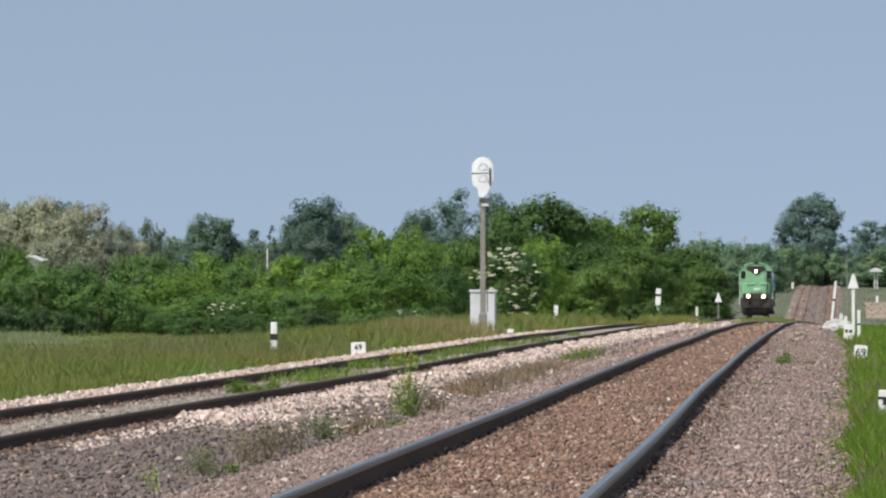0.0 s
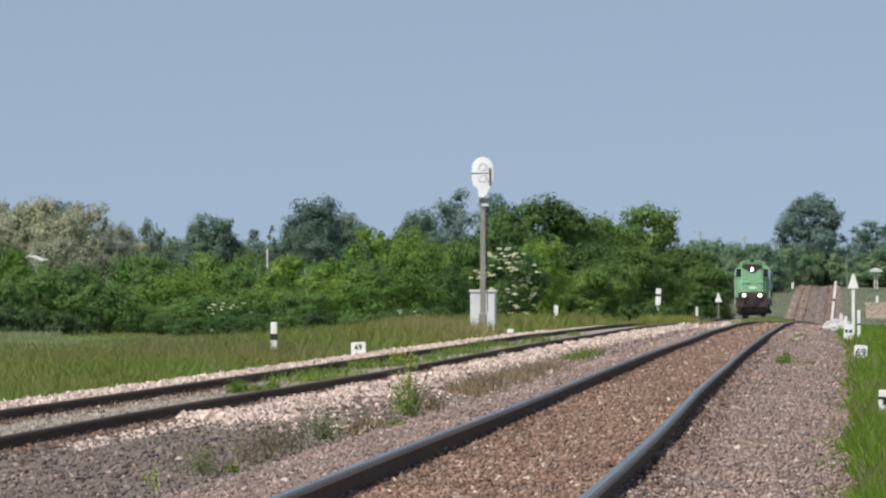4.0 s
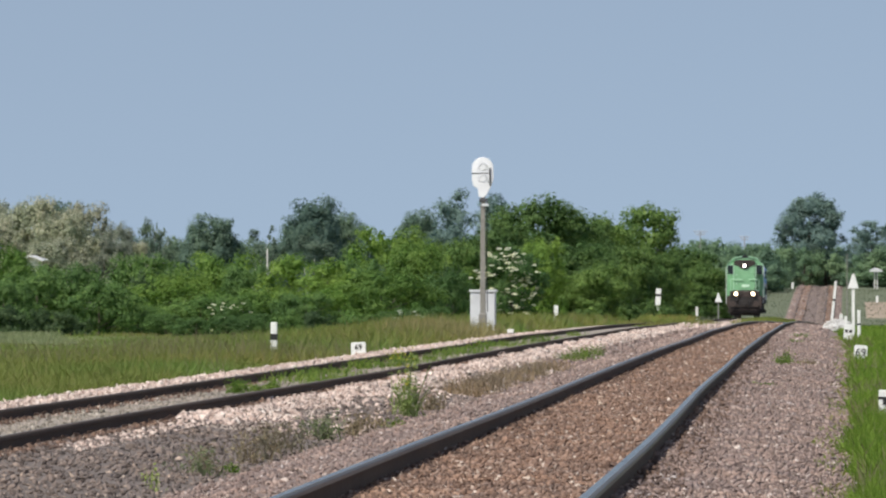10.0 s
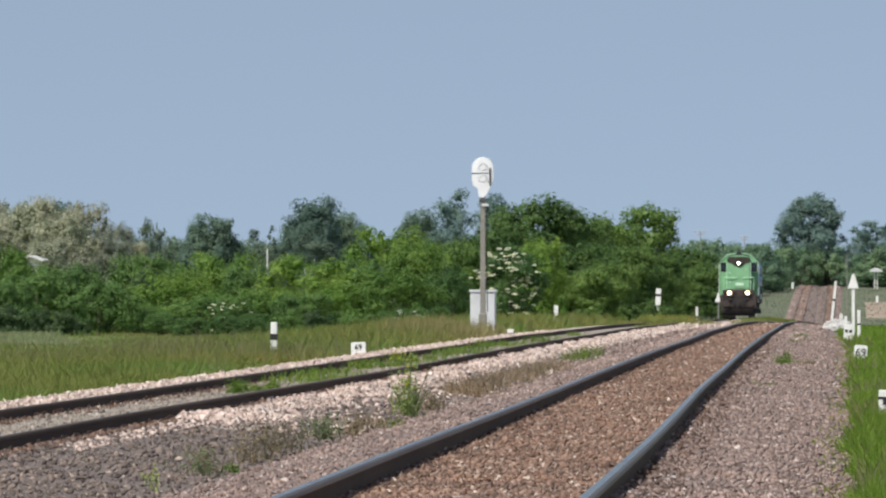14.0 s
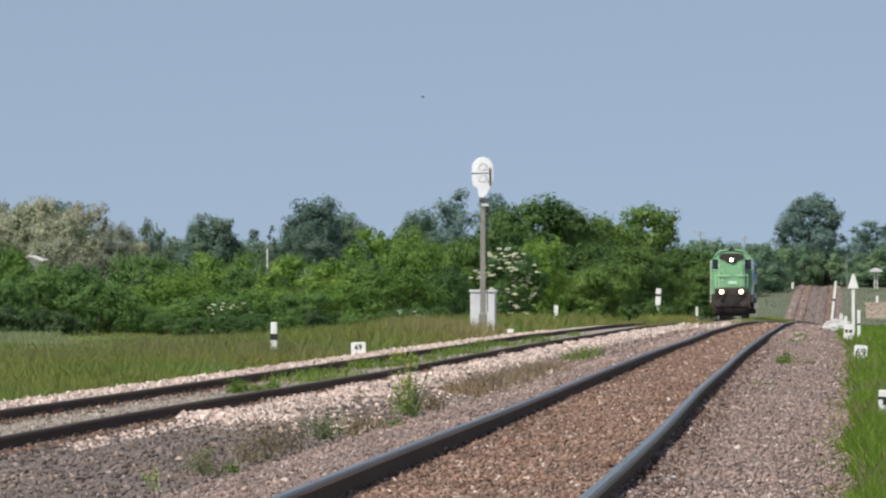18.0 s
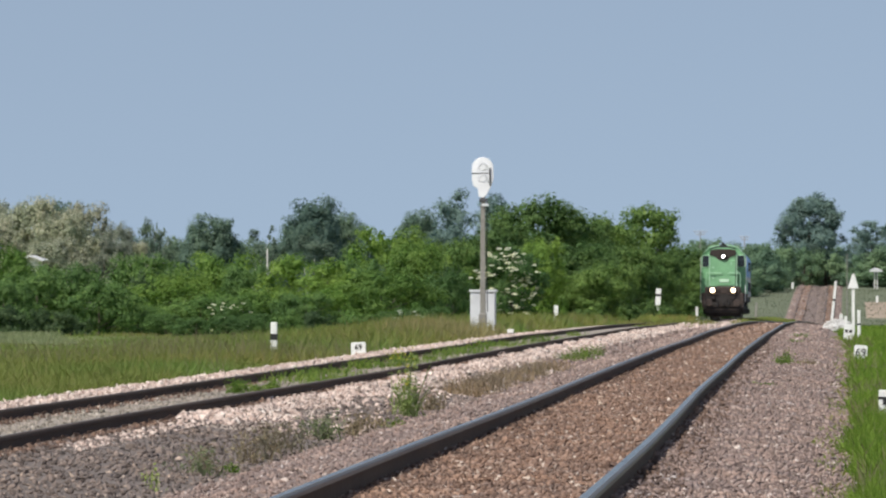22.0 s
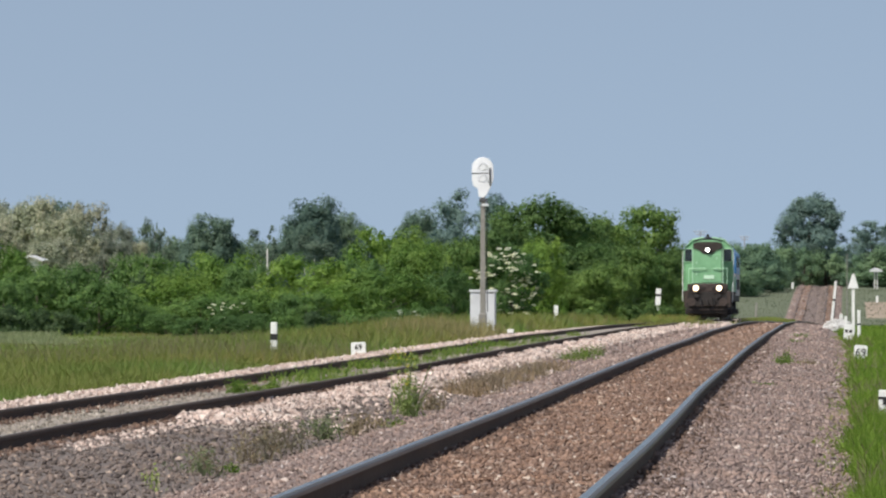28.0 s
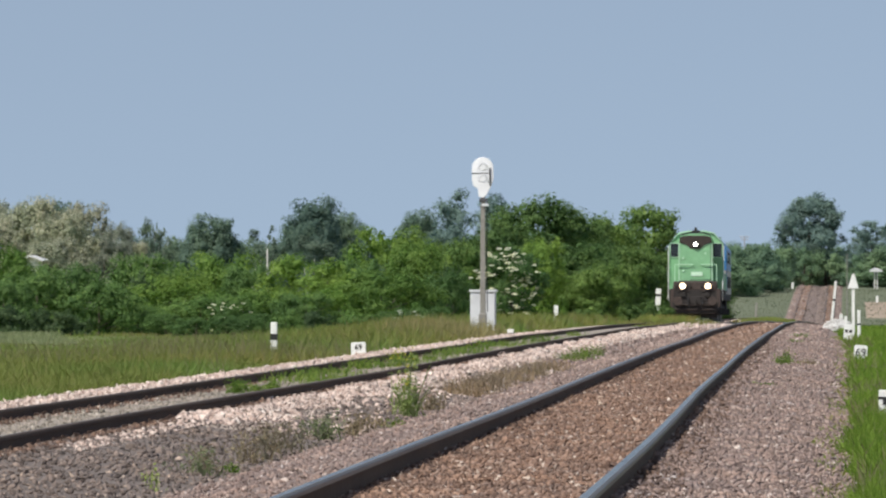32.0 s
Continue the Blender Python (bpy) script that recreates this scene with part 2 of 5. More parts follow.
G = {k: by_piece(k, s, 0.6, 0.5, 25.0, broad=bz, broad_cols=bc) for k, s, bz, bc in (
    ("fresh_leaf", [(0, (0.102, 0.186, 0.0439)), (0.5, (0.171, 0.287, 0.0647)), (1, (0.268, 0.408, 0.106))], 0.5, ((0.75, 0.85, 0.8), (1.15, 1.08, 1.0))),
    ("deep_leaf", [(0, (0.0898, 0.171, 0.057)), (0.5, (0.135, 0.247, 0.0775)), (1, (0.211, 0.339, 0.112))], 0.4, ((0.75, 0.8, 0.8), (1.1, 1.05, 1.0))),
    ("tree_leaf", [(0, (0.0921, 0.171, 0.053)), (0.5, (0.141, 0.245, 0.0731)), (1, (0.23, 0.347, 0.112))], 0.4, ((0.72, 0.78, 0.78), (1.15, 1.08, 1.0))),
    # far and lone trees: haze of distance is mixed into the leaf colour
    ("far_leaf_hazed", [(0, (0.131, 0.204, 0.156)), (0.5, (0.169, 0.252, 0.19)), (1, (0.225, 0.312, 0.222))], 0.2, ((0.8, 0.85, 0.9), (1.1, 1.08, 1.05))),
    ("lone_leaf_hazed", [(0, (0.172, 0.256, 0.228)), (0.5, (0.22, 0.315, 0.273)), (1, (0.285, 0.386, 0.326))], 0.2, ((0.8, 0.85, 0.9), (1.1, 1.08, 1.05))),
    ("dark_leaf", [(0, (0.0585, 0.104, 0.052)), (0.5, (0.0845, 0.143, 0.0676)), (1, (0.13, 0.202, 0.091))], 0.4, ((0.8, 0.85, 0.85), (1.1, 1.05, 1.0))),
    # far tree line: lighter, bluer leaf colour stands for haze
    ("hedge_leaf_hazed", [(0, (0.152, 0.247, 0.157)), (0.5, (0.209, 0.319, 0.198)), (1, (0.279, 0.405, 0.245))], 0.15, ((0.8, 0.85, 0.88), (1.12, 1.08, 1.02))),
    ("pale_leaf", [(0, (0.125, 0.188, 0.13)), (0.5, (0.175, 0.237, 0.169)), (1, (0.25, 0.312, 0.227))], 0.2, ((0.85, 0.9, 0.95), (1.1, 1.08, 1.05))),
    ("robinia_leaf", [(0, (0.207, 0.253, 0.171)), (0.4, (0.315, 0.34, 0.266)), (0.75, (0.447, 0.454, 0.37)), (1, (0.546, 0.559, 0.475))], 0.25, ((0.85, 0.9, 0.88), (1.1, 1.05, 1.02))),
    ("blossom", [(0, (0.796, 0.803, 0.682)), (0.6, (0.857, 0.865, 0.77)), (1, (0.898, 0.906, 0.858))], 1.0, ((0.9, 0.9, 0.9), (1.05, 1.05, 1.0))),
    ("grass_lush", [(0, (0.1, 0.177, 0.023)), (0.5, (0.16, 0.279, 0.0345)), (1, (0.25, 0.381, 0.069))], 1.2, ((0.8, 0.85, 0.8), (1.1, 1.05, 1.0))),
    ("grass_meadow", [(0, (0.178, 0.24, 0.06)), (0.5, (0.205, 0.268, 0.072)), (0.88, (0.235, 0.272, 0.092)), (1, (0.265, 0.262, 0.115))], 0.07, ((1.28, 0.98, 1.0), (0.86, 1.04, 0.85))),
    ("grass_seed", [(0, (0.221, 0.207, 0.102)), (0.5, (0.279, 0.252, 0.132)), (1, (0.344, 0.315, 0.17))], 0.15, ((0.85, 0.9, 0.9), (1.1, 1.05, 1.0))),
    # blades greyed like the hazed far field they stand on
    ("slope_grass", [(0, (0.085, 0.111, 0.063)), (0.5, (0.119, 0.145, 0.0855)), (1, (0.162, 0.178, 0.113))], 0.05, ((0.85, 0.9, 0.9), (1.1, 1.05, 1.02))),
    ("field_grass", [(0, (0.20, 0.25, 0.13)), (0.5, (0.26, 0.31, 0.17)), (1, (0.34, 0.37, 0.23))], 0.3, ((0.88, 0.92, 0.9), (1.08, 1.05, 1.02))),
    ("dry_stalk", [(0, (0.195, 0.158, 0.111)), (0.5, (0.286, 0.238, 0.163)), (1, (0.39, 0.343, 0.234))], 0.6, ((0.85, 0.9, 0.9), (1.1, 1.05, 1.0))),
    ("rust_grass", [(0, (0.24, 0.18, 0.125)), (0.5, (0.34, 0.26, 0.18)), (1, (0.44, 0.36, 0.25))], 0.6, ((0.85, 0.9, 0.9), (1.1, 1.05, 1.0))),
    ("feather_leaf", [(0, (0.22, 0.30, 0.09)), (0.5, (0.31, 0.40, 0.135)), (1, (0.42, 0.50, 0.20))], 0.8, ((0.85, 0.9, 0.85), (1.1, 1.05, 1.0))),
    ("weed", [(0, (0.10, 0.18, 0.03)), (0.5, (0.16, 0.26, 0.05)), (1, (0.26, 0.35, 0.09))], 0.8, ((0.8, 0.85, 0.8), (1.1, 1.05, 1.0))),
    ("ditch_leaf", [(0, (0.16, 0.20, 0.10)), (0.5, (0.23, 0.27, 0.14)), (1, (0.31, 0.34, 0.20))], 0.8, ((0.85, 0.9, 0.85), (1.1, 1.05, 1.0))),
    ("yellow_bloom", [(0, (0.45, 0.42, 0.05)), (1, (0.65, 0.6, 0.1))], 0.8, ((0.9, 0.9, 0.9), (1.1, 1.05, 1.0))),
)}


# ---- building helpers ----
rng = np.random.default_rng(7)


def np_mesh(name, verts, faces):
    """A mesh from arrays; all faces have the same number of corners."""
    verts, faces = np.asarray(verts, dtype=np.float32), np.asarray(faces, dtype=np.int32)
    me = bpy.data.meshes.new(name)
    me.vertices.add(len(verts))
    me.vertices.foreach_set("co", verts.ravel())
    me.loops.add(faces.size)
    me.loops.foreach_set("vertex_index", faces.ravel())
    me.polygons.add(len(faces))
    me.polygons.foreach_set("loop_start", np.arange(0, faces.size, faces.shape[1], dtype=np.int32))
    me.update(calc_edges=True)
    me.validate()
    return me


def part(name, bm, material, parent=None, label="", smooth=False):
    """Links a bmesh (or a mesh) as one mesh object under a thing or a part."""
    if isinstance(bm, bmesh.types.BMesh):
        me = bpy.data.meshes.new(name)
        bmesh.ops.recalc_face_normals(bm, faces=bm.faces)
        bm.to_mesh(me)
        bm.free()
    else:
        me = bm
    if not me.materials:
        me.materials.append(material)
    if smooth:
        me.polygons.foreach_set("use_smooth", [True] * len(me.polygons))
    ob = new(name, me)
    ob.parent = parent
    if label:
        ob["label"] = label
    return ob


def thing(name, label, category, group="", at=(0, 0, 0), turn=0.0):
    ob = new(name)
    ob.empty_display_size = 0.3
    ob.location, ob.rotation_euler = at, (0, 0, turn)
    return tagged(ob, label, category, group)


def box(x0, x1, y0, y1, z0, z1, bevel=0.0, bm=None):
    bm = bm or bmesh.new()
    r = bmesh.ops.create_cube(bm, size=1, matrix=Matrix.Translation(((x0 + x1) / 2, (y0 + y1) / 2, (z0 + z1) / 2)) @ Matrix.Diagonal((x1 - x0, y1 - y0, z1 - z0, 1)))
    if bevel:
        edges = list({e for v in r["verts"] for e in v.link_edges})
        bmesh.ops.bevel(bm, geom=edges, offset=bevel, segments=2, affect="EDGES", profile=0.6)
    return bm


def rod(p0, p1, r0, r1=None, seg=10, bm=None):
    bm = bm or bmesh.new()
    p0, p1 = Vector(p0), Vector(p1)
    q = (p1 - p0).to_track_quat("Z", "Y").to_matrix().to_4x4()
    bmesh.ops.create_cone(bm, cap_ends=True, segments=seg, radius1=r0, radius2=r0 if r1 is None else r1, depth=(p1 - p0).length, matrix=Matrix.Translation((p0 + p1) / 2) @ q)
    return bm


def pipe(points, r, seg=6, bm=None):
    bm = bm or bmesh.new()
    for a, b in zip(points, points[1:]):
        rod(a, b, r, r, seg, bm)
    return bm


def prism(outline, y0, y1, bevel=0.0, bm=None):
    """An outline in x and z, drawn out along y."""
    bm = bm or bmesh.new()
    vs = [bm.verts.new((x, y0, z)) for x, z in outline]
    f = bm.faces.new(vs)
    r = bmesh.ops.extrude_face_region(bm, geom=[f])
    top = [g for g in r["geom"] if isinstance(g, bmesh.types.BMVert)]
    bmesh.ops.translate(bm, verts=top, vec=(0, y1 - y0, 0))
    if bevel:
        edges = list({e for v in vs + top for e in v.link_edges})
        bmesh.ops.bevel(bm, geom=edges, offset=bevel, segments=2, affect="EDGES", profile=0.6)
    return bm


# ---- the lie of the line: centre and rail level of both tracks along y ----
def smooth_line(ys, vs):
    grid = np.arange(-60, 5000, 2.0)
    v = np.interp(grid, ys, vs)
    k = np.hanning(9)
    near = np.convolve(v, k / k.sum(), "same")
    k = np.hanning(33)
    far = np.convolve(v, k / k.sum(), "same")
    mix = np.clip((grid - 90) / 150, 0, 1)
    v[18:-18] = (near * (1 - mix) + far * mix)[18:-18]
    return lambda y: np.interp(y, grid, v)


main_x = smooth_line([-60, 25, 32, 42, 55, 70, 90, 115, 150, 200, 320, 510, 5000], [-1.6, -2.04, -2.065, -2.105, -2.196, -2.327, -2.469, -2.577, -2.653, -2.72, -2.85, -2.95, -2.95])
main_z = smooth_line([-60, 25, 32, 42, 55, 70, 90, 115, 150, 190, 240, 320, 410, 513, 700, 800, 890, 945, 1140, 1200, 1320, 5000],
                     [0.0, 0.0, 0.003, 0.008, -0.007, -0.04, -0.059, -0.073, -0.095, -0.15, -0.40, -0.93, -1.6, -2.3, -3.5, -4.2, -4.75, -4.4, 0.2, 1.0, 0.8, 0.8])
side_x = smooth_line([-60, 40, 70, 115, 150, 220, 300, 500, 5000], [-7.44, -7.46, -7.44, -7.42, -7.45, -7.6, -7.74, -7.75, -7.75])
side_z = smooth_line([-60, 40, 55, 70, 90, 115, 150, 200, 250, 287, 305, 350, 400, 450, 510, 700, 800, 890, 945, 1140, 1200, 1320, 5000],
                     [-0.145, -0.15, -0.152, -0.172, -0.187, -0.195, -0.23, -0.335, -0.53, -0.74, -0.86, -1.05, -1.25, -1.47, -1.76, -3.3, -4.2, -4.75, -4.4, 0.2, 1.0, 0.8, 0.8])
MAIN_CUT = ([-3.3, -2.65, -1.7, -1.0, -0.85, 0.85, 1.0, 1.55, 2.0, 2.6], [-0.66, -0.45, -0.26, -0.165, -0.14, -0.14, -0.165, -0.21, -0.33, -0.5])
SIDE_CUT = ([-2.6, -2.05, -1.6, -1.1, -0.9, -0.6, 0.6, 0.9, 1.1, 1.7, 2.4, 3.4], [-0.5, -0.22, -0.05, -0.055, -0.115, -0.115, -0.115, -0.112, -0.118, -0.20, -0.30, -0.42])


RIGHT_EDGE = smooth_line([-60, 40, 70, 115, 150, 220, 800, 5000], [2.1, 2.13, 2.35, 2.6, 2.62, 2.3, 1.9, 1.9])


def main_top(x, y):
    o = x - main_x(y)
    o = np.where(o > 1, 1 + (o - 1) / (RIGHT_EDGE(y) - 1), o)
    return main_z(y) + np.interp(o, *MAIN_CUT)


def main_across(y):
    c = np.array(MAIN_CUT[0])
    return main_x(y) + np.where(c > 1, 1 + (c - 1) * (RIGHT_EDGE(y) - 1), c)


def side_top(x, y):
    return side_z(y) + np.interp(x - side_x(y), *SIDE_CUT)


def ground_z(x, y):
    """Natural ground: below the ballast between the tracks, meadow to the left, bank to the right."""
    x, y = np.asarray(x, float), np.asarray(y, float)
    right = main_z(y) - 0.34
    mid = np.minimum(main_z(y), side_z(y)) - 0.55
    left = side_z(y) - 0.34
    mx, sx = main_x(y), side_x(y)
    z = np.where(x > mx + RIGHT_EDGE(y) - 0.02, right, np.where(x < sx - 1.9, left, mid))
    z = z - 0.06 * np.clip((sx - 3 - x) / 14, 0, 1) + 0.05 * np.sin(x * 0.9 + 1.7 * np.sin(y * 0.11)) * np.clip((np.abs(x + 4.8) - 5) / 4, 0, 1)
    rise = np.clip((y - 135) / 50, 0, 1) * np.clip((900 - y) / 400, 0, 1) * np.clip((-9.6 - x) / 2.2, 0, 1) * np.clip((x + 19) / 7, 0, 1)
    return z + 0.30 * rise


def sheet(xs_of, ys, z_of, name):
    """A strip of ground: lateral places (a function of y) by places along y."""
    rows = [np.stack([xs_of(y), np.full_like(xs_of(y), y), z_of(xs_of(y), y)], 1) for y in ys]
    n, w = len(ys), len(rows[0])
    i, j = np.meshgrid(np.arange(n - 1), np.arange(w - 1), indexing="ij")
    a = (i * w + j).ravel()
    return np_mesh(name, np.concatenate(rows), np.stack([a, a + 1, a + w + 1, a + w], 1))


YS = np.concatenate([[-1500.0, -500.0, -180.0], np.arange(-60, 20, 8.0), np.arange(20, 130, 1.0), np.arange(130, 600, 5.0), np.arange(600, 1400, 20.0), np.array([1450, 1600, 2000, 2600, 3400, 4400])])
GX = np.concatenate([[-1500, -600, -300, -160, -100, -70], np.arange(-56, -14, 3.0), np.arange(-14, -9.2, 0.8), [-9.0, -8.0, -6.0, -4.9, -4.0, -2.5, -1.0, -0.5], np.arange(0.0, 4, 0.5), np.arange(5, 30, 4.0), [50, 100, 200, 600, 1500]])
ground = part("ground", sheet(lambda y: GX, YS, ground_z, "ground"), M["meadow"], smooth=True)
ground.data.materials.append(M["slope"])
ground.data.materials.append(M["earth"])
gx_, gy_ = np.tile(0.5 * (GX[1:] + GX[:-1]), len(YS) - 1), np.repeat(0.5 * (YS[1:] + YS[:-1]), len(GX) - 1)
ground.data.polygons.foreach_set("material_index", np.where(gy_ > 430, np.where((gy_ > 965) & (gy_ < 1060) & (gx_ > 3.0), 2, 1), 0).astype(np.int32))
tagged(ground, "green and brown meadow soil under long grass", "ground", kind="structure")

TY = YS[(YS <= 1400) & (YS > -400)]
side_bed = part("side_ballast", sheet(lambda y: side_x(y) + np.array(SIDE_CUT[0]), TY, side_top, "side_ballast"), M["sand_bed"])
for key in ("pale_bed", "grey_bed"):
    side_bed.data.materials.append(M[key])
cut = len(SIDE_CUT[0]) - 1
seg, row = np.tile(np.arange(cut), len(TY) - 1), np.repeat(TY[:-1], cut)
kind = np.where((seg < 4) | ((seg >= 7) & (seg < 9) & (row > 56)), 1, np.where(seg >= 7, 2, 0))
kind = np.where((row > 150) & (seg >= 9), 3, kind)
kind = np.where(row > 310, 3, kind)
side_bed.data.materials.append(M["shoulder_bed"])
side_bed.data.polygons.foreach_set("material_index", kind.astype(np.int32))
tagged(side_bed, "sandy grey ballast bed of the side track with pale new stone", "ballast", kind="structure")
main_bed = part("main_ballast", sheet(main_across, TY, main_top, "main_ballast"), M["brown_bed"])
main_bed.data.materials.append(M["shoulder_bed"])
cut = len(MAIN_CUT[0]) - 1
main_bed.data.materials.append(M["rust_bed"])
main_bed.data.polygons.foreach_set("material_index", np.tile(np.array([1, 1, 1, 2, 0, 2, 1, 1, 1]), len(TY) - 1).astype(np.int32))
tagged(main_bed, "rust-brown ballast bed of the main track", "ballast", kind="structure")


# ---- rails ----
RAIL = [(-0.075, -0.172), (0.075, -0.172), (0.075, -0.16), (0.012, -0.14), (0.012, -0.045), (0.036, -0.036), (0.036, -0.014), (0.031, -0.006), (0.020, -0.0016), (0.007, 0.0), (-0.007, 0.0), (-0.020, -0.0016), (-0.031, -0.006), (-0.036, -0.014), (-0.036, -0.036), (-0.012, -0.045), (-0.012, -0.14), (-0.075, -0.16)]


def rail(cx, cz, off, parent, side_mat, head_mat, edge_mat, wob):
    pts = np.array(RAIL)
    ys = np.concatenate([[-180.0], np.arange(-60, 20, 4.0), np.arange(20, 200, 1.0), np.arange(200, 1400, 6.0)])
    rows = []
    for y in ys:
        dx = wob * (0.012 * math.sin(y / 6.1 + off) + 0.01 * math.sin(y / 14.3))
        dz = wob * 0.010 * math.sin(y / 9.7 + 2 * off)
        rows.append(np.stack([pts[:, 0] + cx(y) + off + dx, np.full(len(pts), y), pts[:, 1] + cz(y) + dz], 1))
    w, n = len(pts), len(ys)
    i, j = np.meshgrid(np.arange(n - 1), np.arange(w), indexing="ij")
    a, b = i * w + j, i * w + (j + 1) % w
    f = np.stack([a.ravel(), b.ravel(), (b + w).ravel(), (a + w).ravel()], 1)
    me = np_mesh("rail", np.concatenate(rows), f)
    for mat in (side_mat, head_mat, edge_mat, M["rail_foot"]):
        me.materials.append(mat)
    k = j.ravel()
    kind = np.where((k >= 8) & (k <= 11), 1, np.where(np.isin(k, [5, 6, 7, 12, 13]), 2, np.where(np.isin(k, [1, 2, 16, 17]), 3, 0)))
    me.polygons.foreach_set("material_index", kind.astype(np.int32))
    me.polygons.foreach_set("use_smooth", (k >= 6) & (k <= 12))
    return part("rail", me, side_mat, parent)


main_track = thing("main_track", "straight main line track with polished rails", "railway track")
for off in (-0.75, 0.75):
    rail(main_x, main_z, off, main_track, M["rail_side"], M["rail_head"], M["rail_edge"], 0.7)
side_track = thing("side_track", "dull rusty side track with weeds between its rails", "railway track")
for off in (-0.75, 0.75):
    rail(side_x, side_z, off, side_track, M["rail_old"], M["rail_old_head"], M["rail_old"], 0.7)


# ---- trees and shrubs ----
def leaf_quads(name, p, nor, size, r, broad=0.62):
    """Small folded leaves at the places p, facing along nor."""
    nor = nor / np.linalg.norm(nor, axis=1)[:, None]
    u = np.cross(nor, r.normal(size=p.shape))
    u /= np.linalg.norm(u, axis=1)[:, None]
    v = np.cross(nor, u)
    s = (size * r.uniform(0.6, 1.35, len(p)))[:, None]
    q = np.stack([p - u * s, p + v * s * broad + nor * s * 0.12, p + u * s, p - v * s * broad + nor * s * 0.12], 1)
    return np_mesh(name, q.reshape(-1, 3), np.arange(len(p) * 4).reshape(-1, 4))


def unit_rows(d):
    return d / np.linalg.norm(d, axis=1)[:, None]


def leaf_mesh(name, centres, radii, per, size, r, flat=0.8):
    """Leaves scattered over single small clumps: flower heads, weeds."""
    centres, radii = np.asarray(centres), np.asarray(radii)
    n = (per * (radii / radii.mean()) ** 2).astype(int)
    c, rad = np.repeat(centres, n, 0), np.repeat(radii, n)
    d = unit_rows(r.normal(size=(len(c), 3)))
    p = c + d * (rad * r.uniform(0.66, 1.07, len(c)))[:, None] * np.array([1, 1, flat])
    return leaf_quads(name, p, d * 0.8 + r.normal(size=d.shape) * 0.6 + np.array([0, 0, 0.5]), size, r)


def crown_mesh(name, lobes, radii, twigs, per, size, r, flat=0.8, height=1.0):
    """A crown in three scales: lobes, twig clumps over each lobe, leaves shingled over each clump."""
    lobes, radii = np.asarray(lobes), np.asarray(radii)
    k = np.maximum(3, (twigs * (radii / radii.mean()) ** 2).astype(int))
    c, lr = np.repeat(lobes, k, 0), np.repeat(radii, k)
    out = unit_rows(c - np.array([0, 0, 0.45 * height]) + 1e-6)
    d = unit_rows(r.normal(size=c.shape) + 0.45 * out + np.array([0, 0, 0.25]))
    tw = c + d * (lr * r.uniform(0.5, 0.95, len(c)))[:, None] * np.array([1, 1, flat])
    tr = lr * r.uniform(0.3, 0.58, len(c))
    n = np.maximum(4, (per * (tr / tr.mean()) ** 1.5).astype(int))
    e = unit_rows(r.normal(size=(int(n.sum()), 3)) + 0.4 * np.repeat(d, n, 0))
    p = np.repeat(tw, n, 0) + e * (np.repeat(tr, n) * r.uniform(0.55, 1.1, len(e)))[:, None] * np.array([1, 1, 0.9])
    nor = 0.62 * e + 0.42 * np.repeat(d, n, 0) + 0.3 * np.repeat(out, n, 0) + 0.25 * r.normal(size=e.shape) + np.array([0, 0, 0.15])
    # the leaves deep inside each lobe, larger and fewer
    inner = np.repeat(lobes, 14, 0)
    f = unit_rows(r.normal(size=inner.shape))
    q = inner + f * (np.repeat(radii, 14) * r.uniform(0.1, 0.55, len(inner)))[:, None]
    p, nor = np.concatenate([p, q]), np.concatenate([nor, f])
    size = np.concatenate([np.full(len(e), size), np.repeat(radii, 14) * 0.3])
    return leaf_quads(name, p, nor, size, r)


def wood_mesh(name, limbs):
    bm = bmesh.new()
    for a, b, r0, r1 in limbs:
        rod(a, b, r0, r1, 6, bm)
    me = bpy.data.meshes.new(name)
    bm.to_mesh(me)
    bm.free()
    return me


